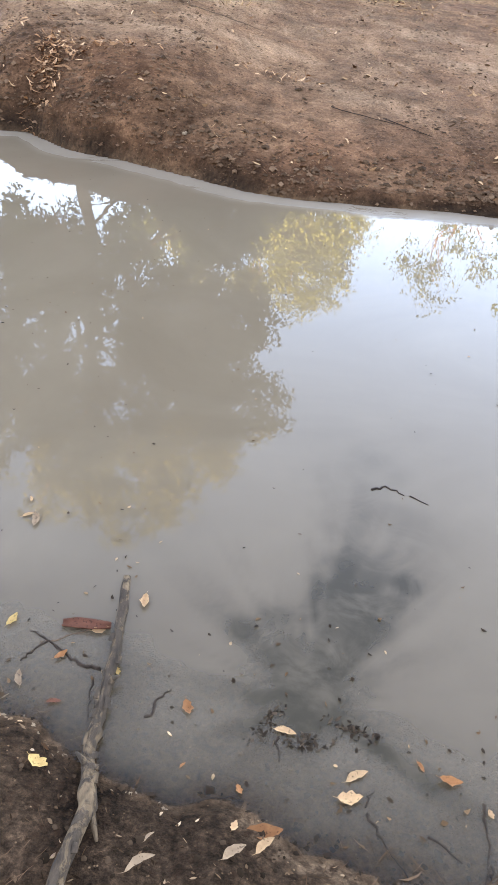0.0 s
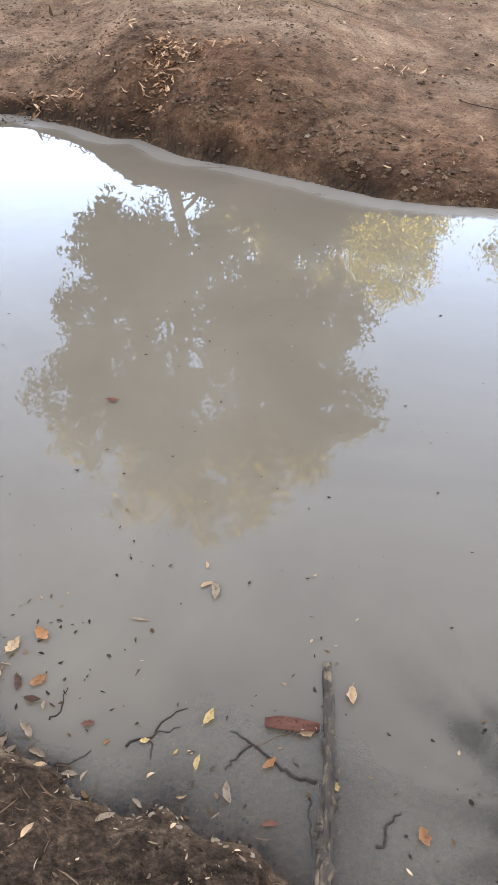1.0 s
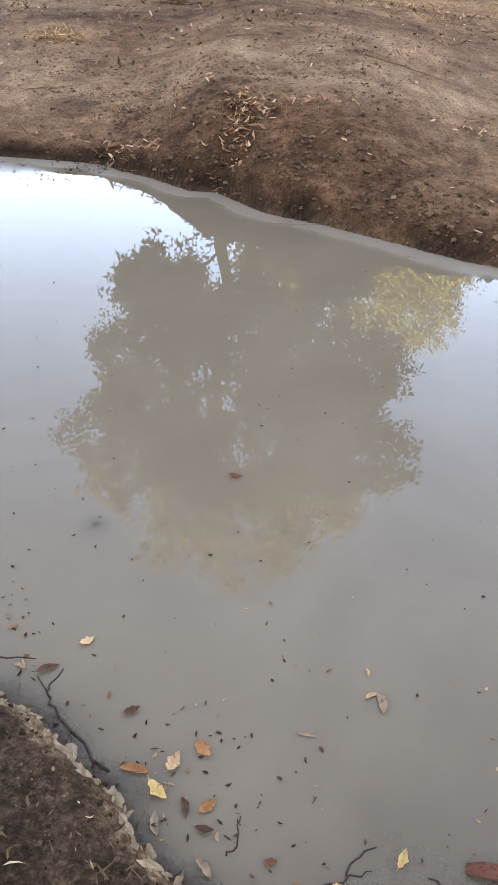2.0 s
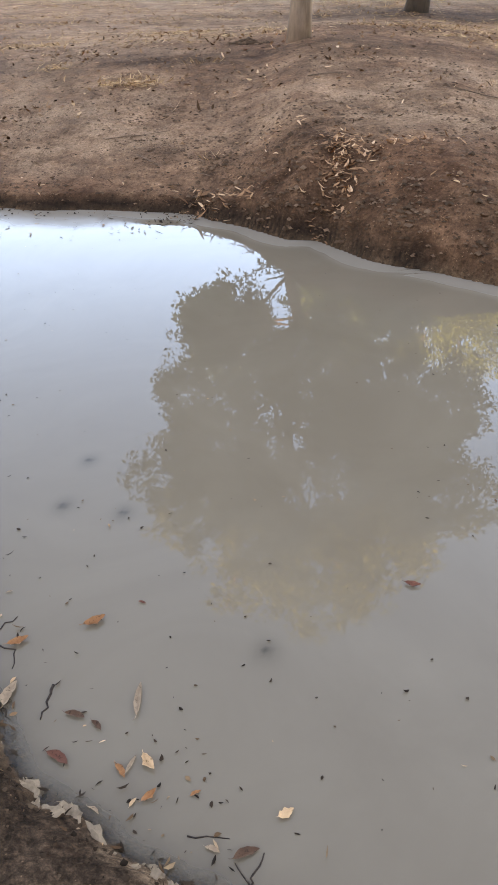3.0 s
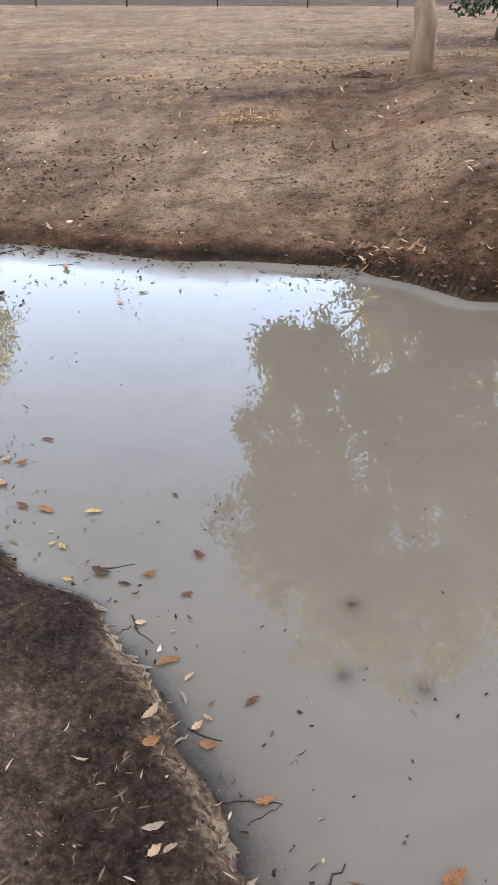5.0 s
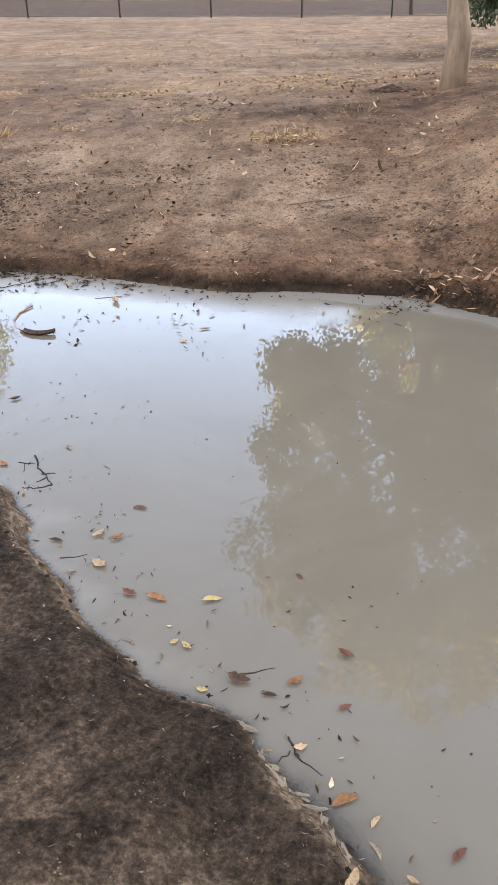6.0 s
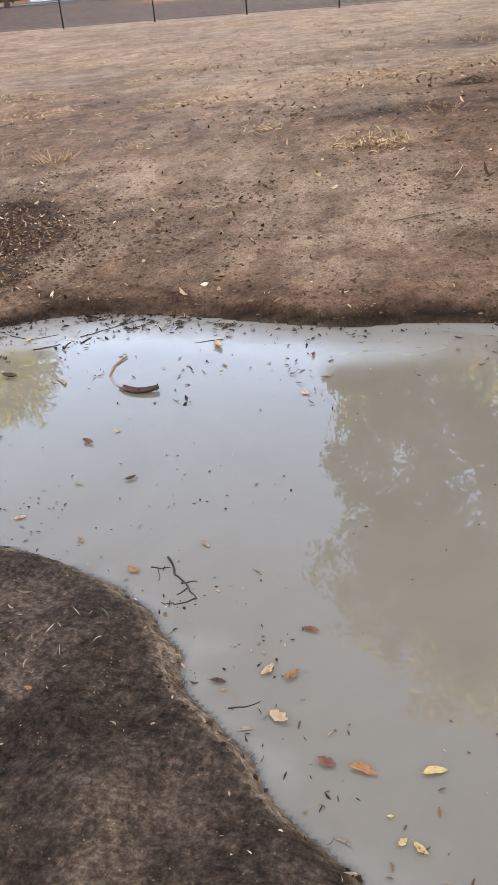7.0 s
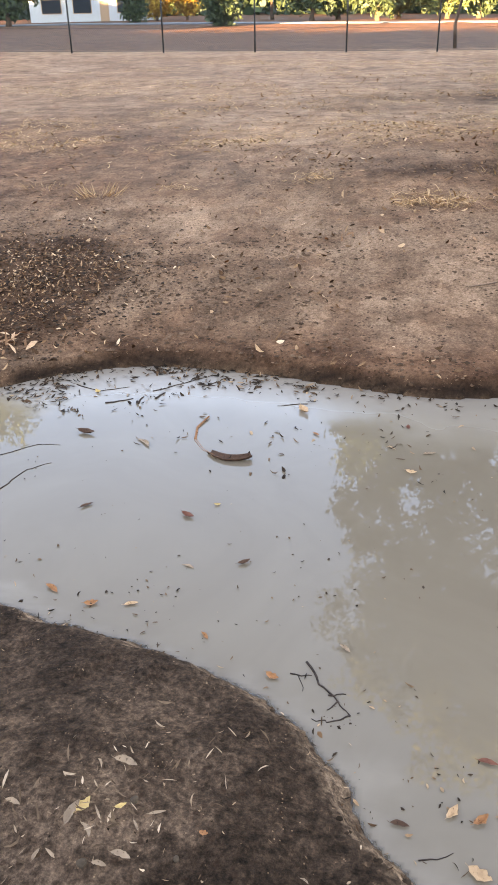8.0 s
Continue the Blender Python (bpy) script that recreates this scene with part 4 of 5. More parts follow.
# crumbs of dry soil on the far slope, most on the cut bank
x, y, z = spots(60000, -7.5, 2.2, 4.4, 10.5, lambda x, y, l: l["far"] * (l["d"] > 0.01) * (0.06 + 0.5 * clumpy(x, y, 0.5, -0.05, 0.3) + 0.6 * l["earth"]) * np.exp(-np.maximum(l["d"], 0) / 2.5))
stuff("soil_clods", lumps(x, y, z, 0.0085, CLOD, "soil_clods"), "crumbled brown soil clods on the far slope", "soil clods")
x, y, z = spots(60000, -9.0, 4.0, 7.0, 22.0, lambda x, y, l: l["far"] * (0.08 + 0.7 * clumpy(x, y, 0.7, -0.02, 0.3)) * np.exp(-np.maximum(y - 10, 0) / 7))
stuff("soil_clods", lumps(x, y, z, 0.008, SLOPECRUMB, "slope_clods", 0.8), "dark crumbled soil strewn over the upper slope", "soil clods")
x, y, z = spots(7000, -10.0, 5.0, 8.0, 26.0, lambda x, y, l: l["far"] * (0.08 + 0.6 * clumpy(x + 4, y, 1.1, 0.0, 0.3)))
stuff("leaf_litter", blades(x, y, z, 0.055, 0.28, HEAP, "slope_litter"), "scattered dry leaves on the upper slope", "leaf litter")
x, y, z = spots(22000, -2.4, 1.8, 4.4, 6.9, lambda x, y, l: l["far"] * (l["d"] > 0.0) * (0.2 + 0.8 * clumpy(x, y, 0.25, -0.1, 0.3)) * np.exp(-np.maximum(l["d"], 0) / 0.22))
stuff("soil_clods", lumps(x, y, z, 0.012, CLOD, "bank_clods", 0.9), "broken dark clods on the face of the cut bank", "soil clods")
# crumbs of mud on the near bank
x, y, z = spots(60000, -6.0, 1.2, -0.2, 4.4, lambda x, y, l: (1 - l["far"]) * (l["d"] > -0.03) * (0.2 + 0.6 * clumpy(x, y, 0.35, -0.15, 0.25)) * (l["d"] < 2.2) * step(-2.6, -1.0, x) ** 0.5 + 0.05 * (1 - l["far"]) * (l["d"] > 0) * (l["d"] < 2.2))
stuff("mud_clods", lumps(x, y, z, 0.0036, MUDCLOD, "mud_clods"), "damp dark mud crumbs on the trodden bank", "mud clods")
x, y, z = spots(20000, -5.2, 1.0, 0.3, 4.4, lambda x, y, l: (1 - l["far"]) * (l["d"] > -0.05) * (l["d"] < 0.30) * np.exp(-np.abs(l["d"] - 0.01) / 0.06) * (0.1 + 0.9 * clumpy(x, y, 0.22, -0.1, 0.25)))
stuff("mud_clods", lumps(x, y, np.maximum(z, -0.004), 0.0055, MUDCLOD, "edge_clods", 0.75), "ragged dark mud clods along the waterline", "mud clods")
x, y, z = spots(9000, -1.2, 1.3, 0.55, 1.5, lambda x, y, l: (1 - l["far"]) * (l["d"] < 0.0) * np.exp(l["d"] / 0.25) * 0.5 * clumpy(x, y, 0.2, -0.15, 0.25))
stuff("mud_clods", lumps(x, y, z * 0.35, 0.0034, MUDCLOD, "sunken_clods", 0.5), "dark crumbs lying in the shallow water", "mud clods")
x, y, z = spots(16000, -1.5, 1.0, -0.1, 1.6, lambda x, y, l: (1 - l["far"]) * (l["d"] > -0.06) * 0.30 * clumpy(x, y, 0.3, -0.2, 0.2))
stuff("fibres", blades(x, y, np.maximum(z, 0), 0.040, 0.05, CLOD, "fibres", 0.25, 0.003), "dark fibres and stalks trodden into mud", "fibres")
# dead leaf litter over the far slope
x, y, z = spots(15000, -7.5, 3.0, 4.4, 13.0, lambda x, y, l: l["far"] * (l["d"] > 0.02) * (0.08 + 0.5 * clumpy(x, y, 0.9, 0.0, 0.3) + 0.25 * np.exp(-np.maximum(l["d"], 0) / 0.35)))
stuff("leaf_litter", blades(x, y, z, 0.042, 0.32, LITTER, "leaf_litter"), "dry dead leaves strewn over bare earth", "leaf litter")
# chips and bark shreds on the near bank
x, y, z = spots(44000, -6.0, 1.0, -0.2, 4.3, lambda x, y, l: (1 - l["far"]) * (l["d"] > 0.0) * (0.10 + 0.5 * clumpy(x + 5, y, 0.5, 0.0, 0.3)) * (0.45 + 0.55 * step(-2.0, -0.9, x)))
stuff("bark_chips", blades(x, y, z, 0.014, 0.16, SHREDS, "bark_chips", 0.3, 0.004), "pale chips and shreds trodden into mud", "bark chips")
x, y, z = spots(90000, -5.2, 0.9, 0.0, 4.3, lambda x, y, l: (1 - l["far"]) * (l["d"] > 0.0) * (l["d"] < 0.9) * (0.12 + 0.5 * clumpy(x, y + 7, 0.3, -0.15, 0.25)) * (0.12 + 0.88 * step(-1.9, -0.8, x)))
stuff("bark_chips", blades(x, y, z, 0.0095, 0.34, SHREDS, "mud_crumbs", 0.35, 0.003), "fine crumbs and shreds covering the trodden mud", "bark chips")
# pieces of mulch on the dark patch
x, y, z = spots(24000, -7.6, -5.0, 6.0, 8.6, lambda x, y, l: l["far"] * (l["d"] > 0.02) * np.exp(-((x + 6.25) / 0.62) ** 2 - ((y - 7.15) / 0.75) ** 2))
stuff("mulch", blades(x, y, z, 0.024, 0.26, LITTER, "mulch", 0.4, 0.008), "dark mulch of dead leaves and bark", "mulch")
x, y, z = spots(14000, -7.6, -5.0, 6.0, 8.6, lambda x, y, l: l["far"] * (l["d"] > 0.02) * np.exp(-((x + 6.25) / 0.66) ** 2 - ((y - 7.15) / 0.8) ** 2))
stuff("mulch", lumps(x, y, z, 0.008, MUDCLOD, "mulch_crumbs"), "dark crumbs of rotted mulch", "mulch")


def heap(cx, cy, n, sx, sy, turn, long, label, material=None, wide=0.22, name="leaf_heap", category="leaf heap"):
    a, b = STUFF.normal(0, sx, n), STUFF.normal(0, sy, n)
    x, y = cx + a * math.cos(turn) - b * math.sin(turn), cy + a * math.sin(turn) + b * math.cos(turn)
    l = land(x, y)
    ok = l["d"] > -0.05
    z = np.maximum(l["h"][ok], 0) + np.abs(STUFF.normal(0, 0.012, ok.sum()))
    stuff(name, blades(x[ok], y[ok], z, long, wide, material or HEAP, name, 0.35, 0.007), label, category)


heap(-1.36, 6.06, 260, 0.07, 0.19, 0.1, 0.050, "curled tan leaves caught in a gully of the bank")
heap(-1.10, 6.20, 150, 0.22, 0.09, 0.1, 0.048, "tan leaves strewn along the top of the cut bank")
heap(-1.40, 5.74, 40, 0.06, 0.05, 0.0, 0.055, "tan leaves washed against the foot of the bank")
heap(-2.15, 6.10, 70, 0.16, 0.06, -0.4, 0.058, "pale dead leaves gathered at the water's edge")
heap(-1.75, 6.75, 46, 0.30, 0.12, 0.2, 0.055, "dry leaves lying on the brow of the bank")
heap(0.25, 6.45, 46, 0.20, 0.09, 0.0, 0.060, "small drift of dry leaves on the slope")
heap(-4.36, 3.42, 70, 0.14, 0.10, 0.4, 0.032, "thin bleached leaf slivers gathered on the mud", SLIVERS, 0.15)
heap(-4.15, 3.62, 34, 0.18, 0.10, 0.9, 0.028, "thin bleached leaf slivers strewn on the mud", SLIVERS, 0.15)
heap(-2.62, 2.30, 46, 0.13, 0.08, 0.9, 0.026, "small pale leaf shreds trodden into mud", SLIVERS, 0.15)
heap(-2.42, 2.02, 40, 0.12, 0.08, 0.9, 0.024, "small pale leaf shreds trodden into mud", SLIVERS, 0.15)
heap(-1.05, 1.12, 60, 0.16, 0.07, -0.5, 0.028, "pale leaf shreds lying along the mud edge", SLIVERS, 0.15)
heap(-6.0, 6.25, 50, 0.22, 0.09, 0.5, 0.070, "pale leaves lying along the mulch edge")
# dead straw worn flat on the upper ground
x, y, z = spots(170000, -14.0, 7.0, 8.0, 30.0, lambda x, y, l: 0.9 * l["straw"] * step(-0.15, 0.15, fbm(x + 3, y, 0.8, 3)))
stuff("straw", blades(x, y, z, 0.080, 0.12, STRAW, "straw", 0.25, 0.006), "flattened golden dead grass on bare ground", "straw")


def tuft(cx, cy, n, spread, tall, label):
    quads = []
    z0 = height(cx, cy)
    r = np.random.RandomState(int(abs(cx * 100 + cy * 10)))
    for k in range(n):
        a, q = r.uniform(0, 6.28), spread * r.rand() ** 0.6
        p = Vector((cx + q * math.cos(a) * 1.5, cy + q * math.sin(a), 0))
        p.z = z0 - 0.01
        w = Vector((math.sin(a + 1), math.cos(a + 1), 0)) * 0.004
        top = p + Vector((math.cos(a) * r.uniform(0.2, 1.2), math.sin(a) * r.uniform(0.2, 1.2), r.uniform(0.15, 0.9))) * tall
        quads.append([p - w, p + w, top + w * 0.3, top - w * 0.3])
    tagged(new("grass_tuft", quads_mesh("grass_tuft", quads, STRAW)), label, "grass tuft", "dead grass tufts", "stuff")


tuft(-6.52, 9.25, 90, 0.13, 0.14, "upright tuft of golden dead grass")
heap(-3.60, 8.95, 240, 0.17, 0.10, 0.1, 0.075, "flattened heap of golden dead grass", STRAW, 0.08, "straw_heap", "straw heap")
heap(-3.38, 8.84, 170, 0.14, 0.06, 0.1, 0.075, "thin spread of golden dead grass", STRAW, 0.08, "straw_heap", "straw heap")
heap(-4.58, 9.68, 150, 0.12, 0.10, 0.3, 0.065, "small heap of golden dead grass", STRAW, 0.08, "straw_heap", "straw heap")
heap(-5.84, 9.46, 110, 0.13, 0.07, 0.1, 0.060, "trampled scatter of pale dead grass", STRAW, 0.08, "straw_heap", "straw heap")
tuft(-7.2, 9.6, 50, 0.16, 0.07, "trampled clump of straw-coloured grass")
tuft(-0.15, 8.4, 60, 0.20, 0.06, "thin clump of golden dead grass")
tuft(-2.35, 6.85, 14, 0.05, 0.08, "few thin dry stems on the bank")
tuft(-2.95, 9.75, 50, 0.16, 0.08, "low clump of dead grass by the tree")

ox, oy = STUFF.normal(0, 0.10, 420), STUFF.normal(0, 0.07, 420)
x, y = -2.68 + ox, 10.98 + oy
stuff("soil_heap", lumps(x, y, land(x, y)["h"] + 0.05 * np.exp(-(ox / 0.12) ** 2 - (oy / 0.07) ** 2), 0.013, CLOD, "soil_heap", 0.8), "small heap of dark dug soil by the tree", "soil heap")

# ---- drift on the water ----
x, y, z = spots(26000, -6.4, -2.3, 5.2, 6.5, lambda x, y, l: (l["far"] > 0.5) * (l["d"] < 0.0) * np.exp(l["d"] / 0.22) * (0.10 + 0.90 * clumpy(x, y, 0.3, -0.05, 0.3)) * (0.35 + 0.65 * step(-3.2, -4.2, x)))
stuff("drift", blades(x, y, 0 * z, 0.034, 0.26, FLOATBITS, "drift", 0.16, 0.004), "dark bits drifted against the far margin", "drift")
x, y, z = spots(60000, -5.2, 1.2, 0.6, 5.0, lambda x, y, l: (l["far"] < 0.5) * (l["d"] < 0.02) * np.exp(l["d"] / 0.30) * (0.03 + 0.30 * clumpy(x, y, 0.25, 0.0, 0.3)))
stuff("drift", blades(x, y, np.maximum(z, 0), 0.012, 0.40, FLOATBITS, "drift", 0.10, 0.003), "dark bits drifting by the muddy edge", "drift")
for cx, cy, turn in ((0.165, 1.10, 0.9), (0.345, 1.085, -0.5), (0.25, 1.045, 0.0)):
    a, b = STUFF.normal(0, 0.034, 60), STUFF.normal(0, 0.010, 60)
    stuff("stirred_mud", blades(cx + a * math.cos(turn) - b * math.sin(turn), cy + a * math.sin(turn) + b * math.cos(turn), 0 * a, 0.012, 0.35, STIRRED, "stirred_mud", 0.5, 0.001), "ragged black mud stirred up to the surface", "stirred mud")
x, y, z = spots(30000, -5.2, 0.6, 0.7, 4.6, lambda x, y, l: (l["far"] < 0.5) * (l["d"] < 0.03) * np.exp(l["d"] / 0.10) * (0.08 + 0.5 * clumpy(x + 8, y, 0.2, -0.05, 0.3)) * step(-0.5, -1.0, x))
stuff("drift", blades(x, y, np.maximum(z, 0), 0.020, 0.20, FLOATBITS, "drift", 0.22, 0.004), "black twig ends and leaf scraps washed to the mud edge", "drift")
x, y, z = spots(7000, -5.2, 0.6, 0.7, 4.6, lambda x, y, l: (l["far"] < 0.5) * (l["d"] < 0.03) * np.exp(l["d"] / 0.12) * 0.3)
stuff("drift", blades(x, y, np.maximum(z, 0), 0.018, 0.30, LITTER, "drift", 0.2, 0.004), "pale leaf scraps washed to the mud edge", "drift")
x, y, z = spots(900, -5.5, 1.6, 0.9, 6.0, lambda x, y, l: (l["d"] < -0.2) * 0.8)
stuff("drift", blades(x, y, 0 * z, 0.009, 0.5, FLOATBITS, "drift", 0.06, 0.003), "stray specks floating on open water", "drift")

# ---- fallen leaves, each by itself ----


def leaf_shape(name, wide, curl, fold, bent, material, ragged=0.0, seed=0):
    """A dead leaf one unit long: blade with a folded midrib, and its stalk."""
    r = random.Random(seed)
    verts, faces = [], []
    n = 9
    for i in range(n):
        u = i / (n - 1)
        half = wide * 0.5 * (math.sin(math.pi * min(1, u * 0.97 + 0.02)) ** 0.8) * (1 - 0.25 * u) + 0.004
        x = u - 0.5
        yb = bent * math.sin(math.pi * u)
        zc = curl * (2 * u - 1) ** 2
        for s in (-1, -0.5, 0, 0.5, 1):
            h = half * (1 + ragged * r.uniform(-1, 0.4) * abs(s))
            verts.append(Vector((x, yb + s * h, zc + fold * abs(s) * half * 2 + 0.012 * r.uniform(-1, 1))))
    for i in range(n - 1):
        for k in range(4):
            a = 5 * i + k
            faces.append((a, a + 1, a + 6, a + 5))
    v, f = tube([(-0.5, 0, curl), (-0.6, 0.015, curl + 0.01), (-0.68, 0.05, curl + 0.02)], [0.012, 0.010, 0.008], 4)
    return mesh_of(name, *joined([(verts, faces), (v, f)]), material, True)


SHAPES = ((0.42, 0.09, 0.25, 0.08, 0.25), (0.52, 0.16, 0.35, -0.06, 0.35), (0.30, 0.05, 0.18, 0.14, 0.3), (0.66, 0.20, 0.18, 0.04, 0.5), (0.20, 0.06, 0.20, 0.03, 0.1))
LEAVES = {k: [leaf_shape("fallen_leaf", s[0], s[1], s[2], s[3], m, s[4], j) for j, s in enumerate(SHAPES)] for k, (m, _) in LEAF_LOOK.items()}
FORM = {"t": (1, 3, 0), "o": (0, 1, 3), "r": (0, 3, 1), "d": (3, 1, 0), "p": (2, 0, 2, 0), "y": (0, 1, 3)}


def scatter(rows):
    """Rows of x, y, length, heading in degrees, kind; n is a narrow pale sliver."""
    for x, y, long, turn, kind in rows:
        z = height(x, y)
        wet = z < 0.012
        look_kind = "p" if kind == "n" else kind
        ob = new("fallen_leaf", LEAVES[look_kind][4 if kind == "n" else rng.choice(FORM[kind])])
        ob.location = (x, y, max(z, 0.0) + (0.002 if wet else 0.012))
        ob.scale = (0.95 * long,) * 3
        t = 5 if wet else 14
        ob.rotation_euler = (radians(rng.uniform(-t, t)), radians(rng.uniform(-t, t)), radians(turn))
        where = "floating on the murky water" if wet else "lying on the dark mud"
        tagged(ob, LEAF_LOOK[look_kind][1] + " dead leaf " + where, "leaf", "leaves on the pond" if wet else "leaves on the bank")


scatter([(0.62, 0.90, 0.022, -74, "t"), (0.55, 0.97, 0.053, -8, "o"), (0.49, 1.00, 0.030, -66, "o"), (0.35, 0.97, 0.057, 26, "t"), (0.33, 0.92, 0.056, 3, "t"), (0.20, 1.07, 0.052, -12, "t"), (0.15, 0.84, 0.079, 5, "o"), (0.15, 0.80, 0.052, 43, "t"), (0.10, 0.93, 0.025, -68, "o"), (0.09, 0.77, 0.057, 36, "p"), (0.09, 0.83, 0.027, 68, "t"), (-0.02, 1.12, 0.043, -75, "o"), (-0.02, 0.98, 0.018, 45, "o"), (-0.07, 0.80, 0.027, 48, "p"), (-0.08, 0.74, 0.063, 30, "p"), (-0.15, 1.43, 0.053, -90, "t")])
scatter([(-0.19, 1.21, 0.024, -73, "y"), (-0.25, 1.33, 0.044, 28, "t"), (-0.31, 0.94, 0.054, -32, "y"), (-0.32, 1.12, 0.036, 9, "r"), (-0.33, 1.25, 0.040, 47, "o"), (-0.41, 1.18, 0.049, 104, "p"), (-0.43, 1.13, 0.023, 43, "n"), (-0.47, 1.35, 0.045, 67, "y"), (-0.48, 1.24, 0.036, 82, "y"), (-0.50, 1.72, 0.066, -80, "p"), (-0.52, 1.74, 0.040, 34, "t"), (-0.53, 1.81, 0.027, -77, "t"), (-0.53, 1.26, 0.016, 60, "y"), (-0.59, 1.14, 0.029, -38, "p"), (-0.60, 1.28, 0.023, 17, "y"), (-0.64, 1.09, 0.045, 36, "p")])
scatter([(-0.67, 1.61, 0.049, -4, "n"), (-0.68, 1.27, 0.021, 48, "o"), (-0.71, 1.19, 0.028, 68, "p"), (-0.73, 1.31, 0.030, 11, "r"), (-0.74, 1.19, 0.036, 1, "p"), (-0.76, 1.02, 0.035, 62, "t"), (-0.82, 1.23, 0.045, -20, "p"), (-0.84, 1.35, 0.027, 94, "p"), (-0.86, 1.28, 0.053, -48, "p"), (-0.86, 1.10, 0.017, -17, "p"), (-0.87, 1.41, 0.046, 42, "o"), (-0.87, 1.36, 0.042, -1, "d"), (-0.88, 1.23, 0.039, 54, "p"), (-0.90, 1.54, 0.053, -44, "o"), (-0.90, 1.25, 0.049, 85, "p"), (-0.92, 1.40, 0.049, -72, "d")])
scatter([(-0.95, 2.57, 0.049, -10, "r"), (-0.96, 1.50, 0.055, 73, "t"), (-0.96, 1.45, 0.032, -10, "n"), (-0.97, 1.36, 0.054, 105, "p"), (-0.98, 1.43, 0.064, -42, "y"), (-1.04, 1.47, 0.068, -4, "o"), (-1.08, 1.62, 0.042, 28, "d"), (-1.24, 1.81, 0.041, 39, "t"), (-1.31, 1.71, 0.061, 32, "d"), (-1.36, 1.55, 0.042, 56, "n"), (-1.38, 1.71, 0.035, -13, "p"), (-1.44, 1.83, 0.028, 39, "o"), (-1.54, 1.81, 0.043, 54, "o"), (-1.56, 1.89, 0.055, -47, "t"), (-1.57, 1.79, 0.025, 66, "t"), (-1.60, 1.88, 0.054, 77, "n")])
scatter([(-1.62, 1.86, 0.044, -45, "o"), (-1.63, 2.06, 0.107, 99, "n"), (-1.65, 1.76, 0.034, -26, "p"), (-1.71, 2.39, 0.025, -11, "r"), (-1.71, 1.97, 0.040, -38, "d"), (-1.77, 1.87, 0.069, -25, "r"), (-1.77, 1.99, 0.056, -10, "d"), (-1.82, 2.30, 0.068, 41, "o"), (-1.95, 2.03, 0.085, 90, "p"), (-1.97, 2.00, 0.024, 53, "p"), (-2.00, 2.20, 0.061, 38, "o"), (-2.05, 2.13, 0.043, 266, "d"), (-2.10, 2.38, 0.020, 26, "p"), (-2.15, 2.00, 0.024, 14, "p"), (-2.17, 2.05, 0.024, 148, "p"), (-2.23, 2.40, 0.049, 26, "o")])
scatter([(-2.24, 1.98, 0.056, -29, "p"), (-2.26, 2.03, 0.043, 281, "p"), (-2.31, 2.67, 0.050, 51, "r"), (-2.39, 2.52, 0.046, -1, "o"), (-2.39, 2.21, 0.040, 53, "p"), (-2.41, 2.60, 0.029, -20, "t"), (-2.42, 2.20, 0.036, 50, "t"), (-2.43, 2.57, 0.037, 55, "t"), (-2.44, 2.25, 0.051, 205, "p"), (-2.46, 2.52, 0.035, 48, "p"), (-2.49, 2.72, 0.037, 59, "t"), (-2.49, 2.65, 0.049, -54, "p"), (-2.51, 2.46, 0.048, 38, "o"), (-2.53, 2.27, 0.019, 53, "p"), (-2.54, 2.54, 0.060, 245, "t"), (-2.56, 2.76, 0.071, 30, "o")])
scatter([(-2.58, 3.03, 0.044, 41, "r"), (-2.58, 2.32, 0.023, 23, "p"), (-2.59, 3.22, 0.053, -28, "r"), (-2.62, 5.94, 0.037, 141, "p"), (-2.68, 2.89, 0.037, 22, "t"), (-2.72, 3.10, 0.050, 35, "o"), (-2.76, 3.53, 0.036, -41, "r"), (-2.78, 3.04, 0.041, 1, "d"), (-2.87, 3.08, 0.069, -10, "d"), (-2.90, 5.86, 0.043, 88, "o"), (-2.96, 3.03, 0.033, -3, "y"), (-3.01, 3.38, 0.065, 19, "y"), (-3.04, 3.18, 0.041, -36, "y"), (-3.08, 3.19, 0.029, 49, "y"), (-3.11, 3.25, 0.018, 19, "y"), (-3.18, 3.36, 0.073, -14, "o")])
scatter([(-3.20, 5.95, 0.031, 184, "p"), (-3.21, 3.17, 0.045, -20, "p"), (-3.27, 3.37, 0.052, -17, "r"), (-3.37, 3.82, 0.055, -12, "r"), (-3.40, 3.64, 0.054, 43, "o"), (-3.41, 3.49, 0.063, -29, "t"), (-3.47, 3.65, 0.052, 56, "t"), (-3.49, 3.44, 0.046, 18, "p"), (-3.52, 5.53, 0.064, 24, "p"), (-3.60, 3.59, 0.050, -2, "d"), (-3.60, 5.35, 0.052, -11, "t"), (-3.62, 5.78, 0.051, 274, "r"), (-3.69, 3.96, 0.019, -21, "t"), (-3.79, 4.19, 0.046, -38, "p"), (-3.81, 3.35, 0.025, -28, "p"), (-4.00, 4.03, 0.047, -21, "o")])
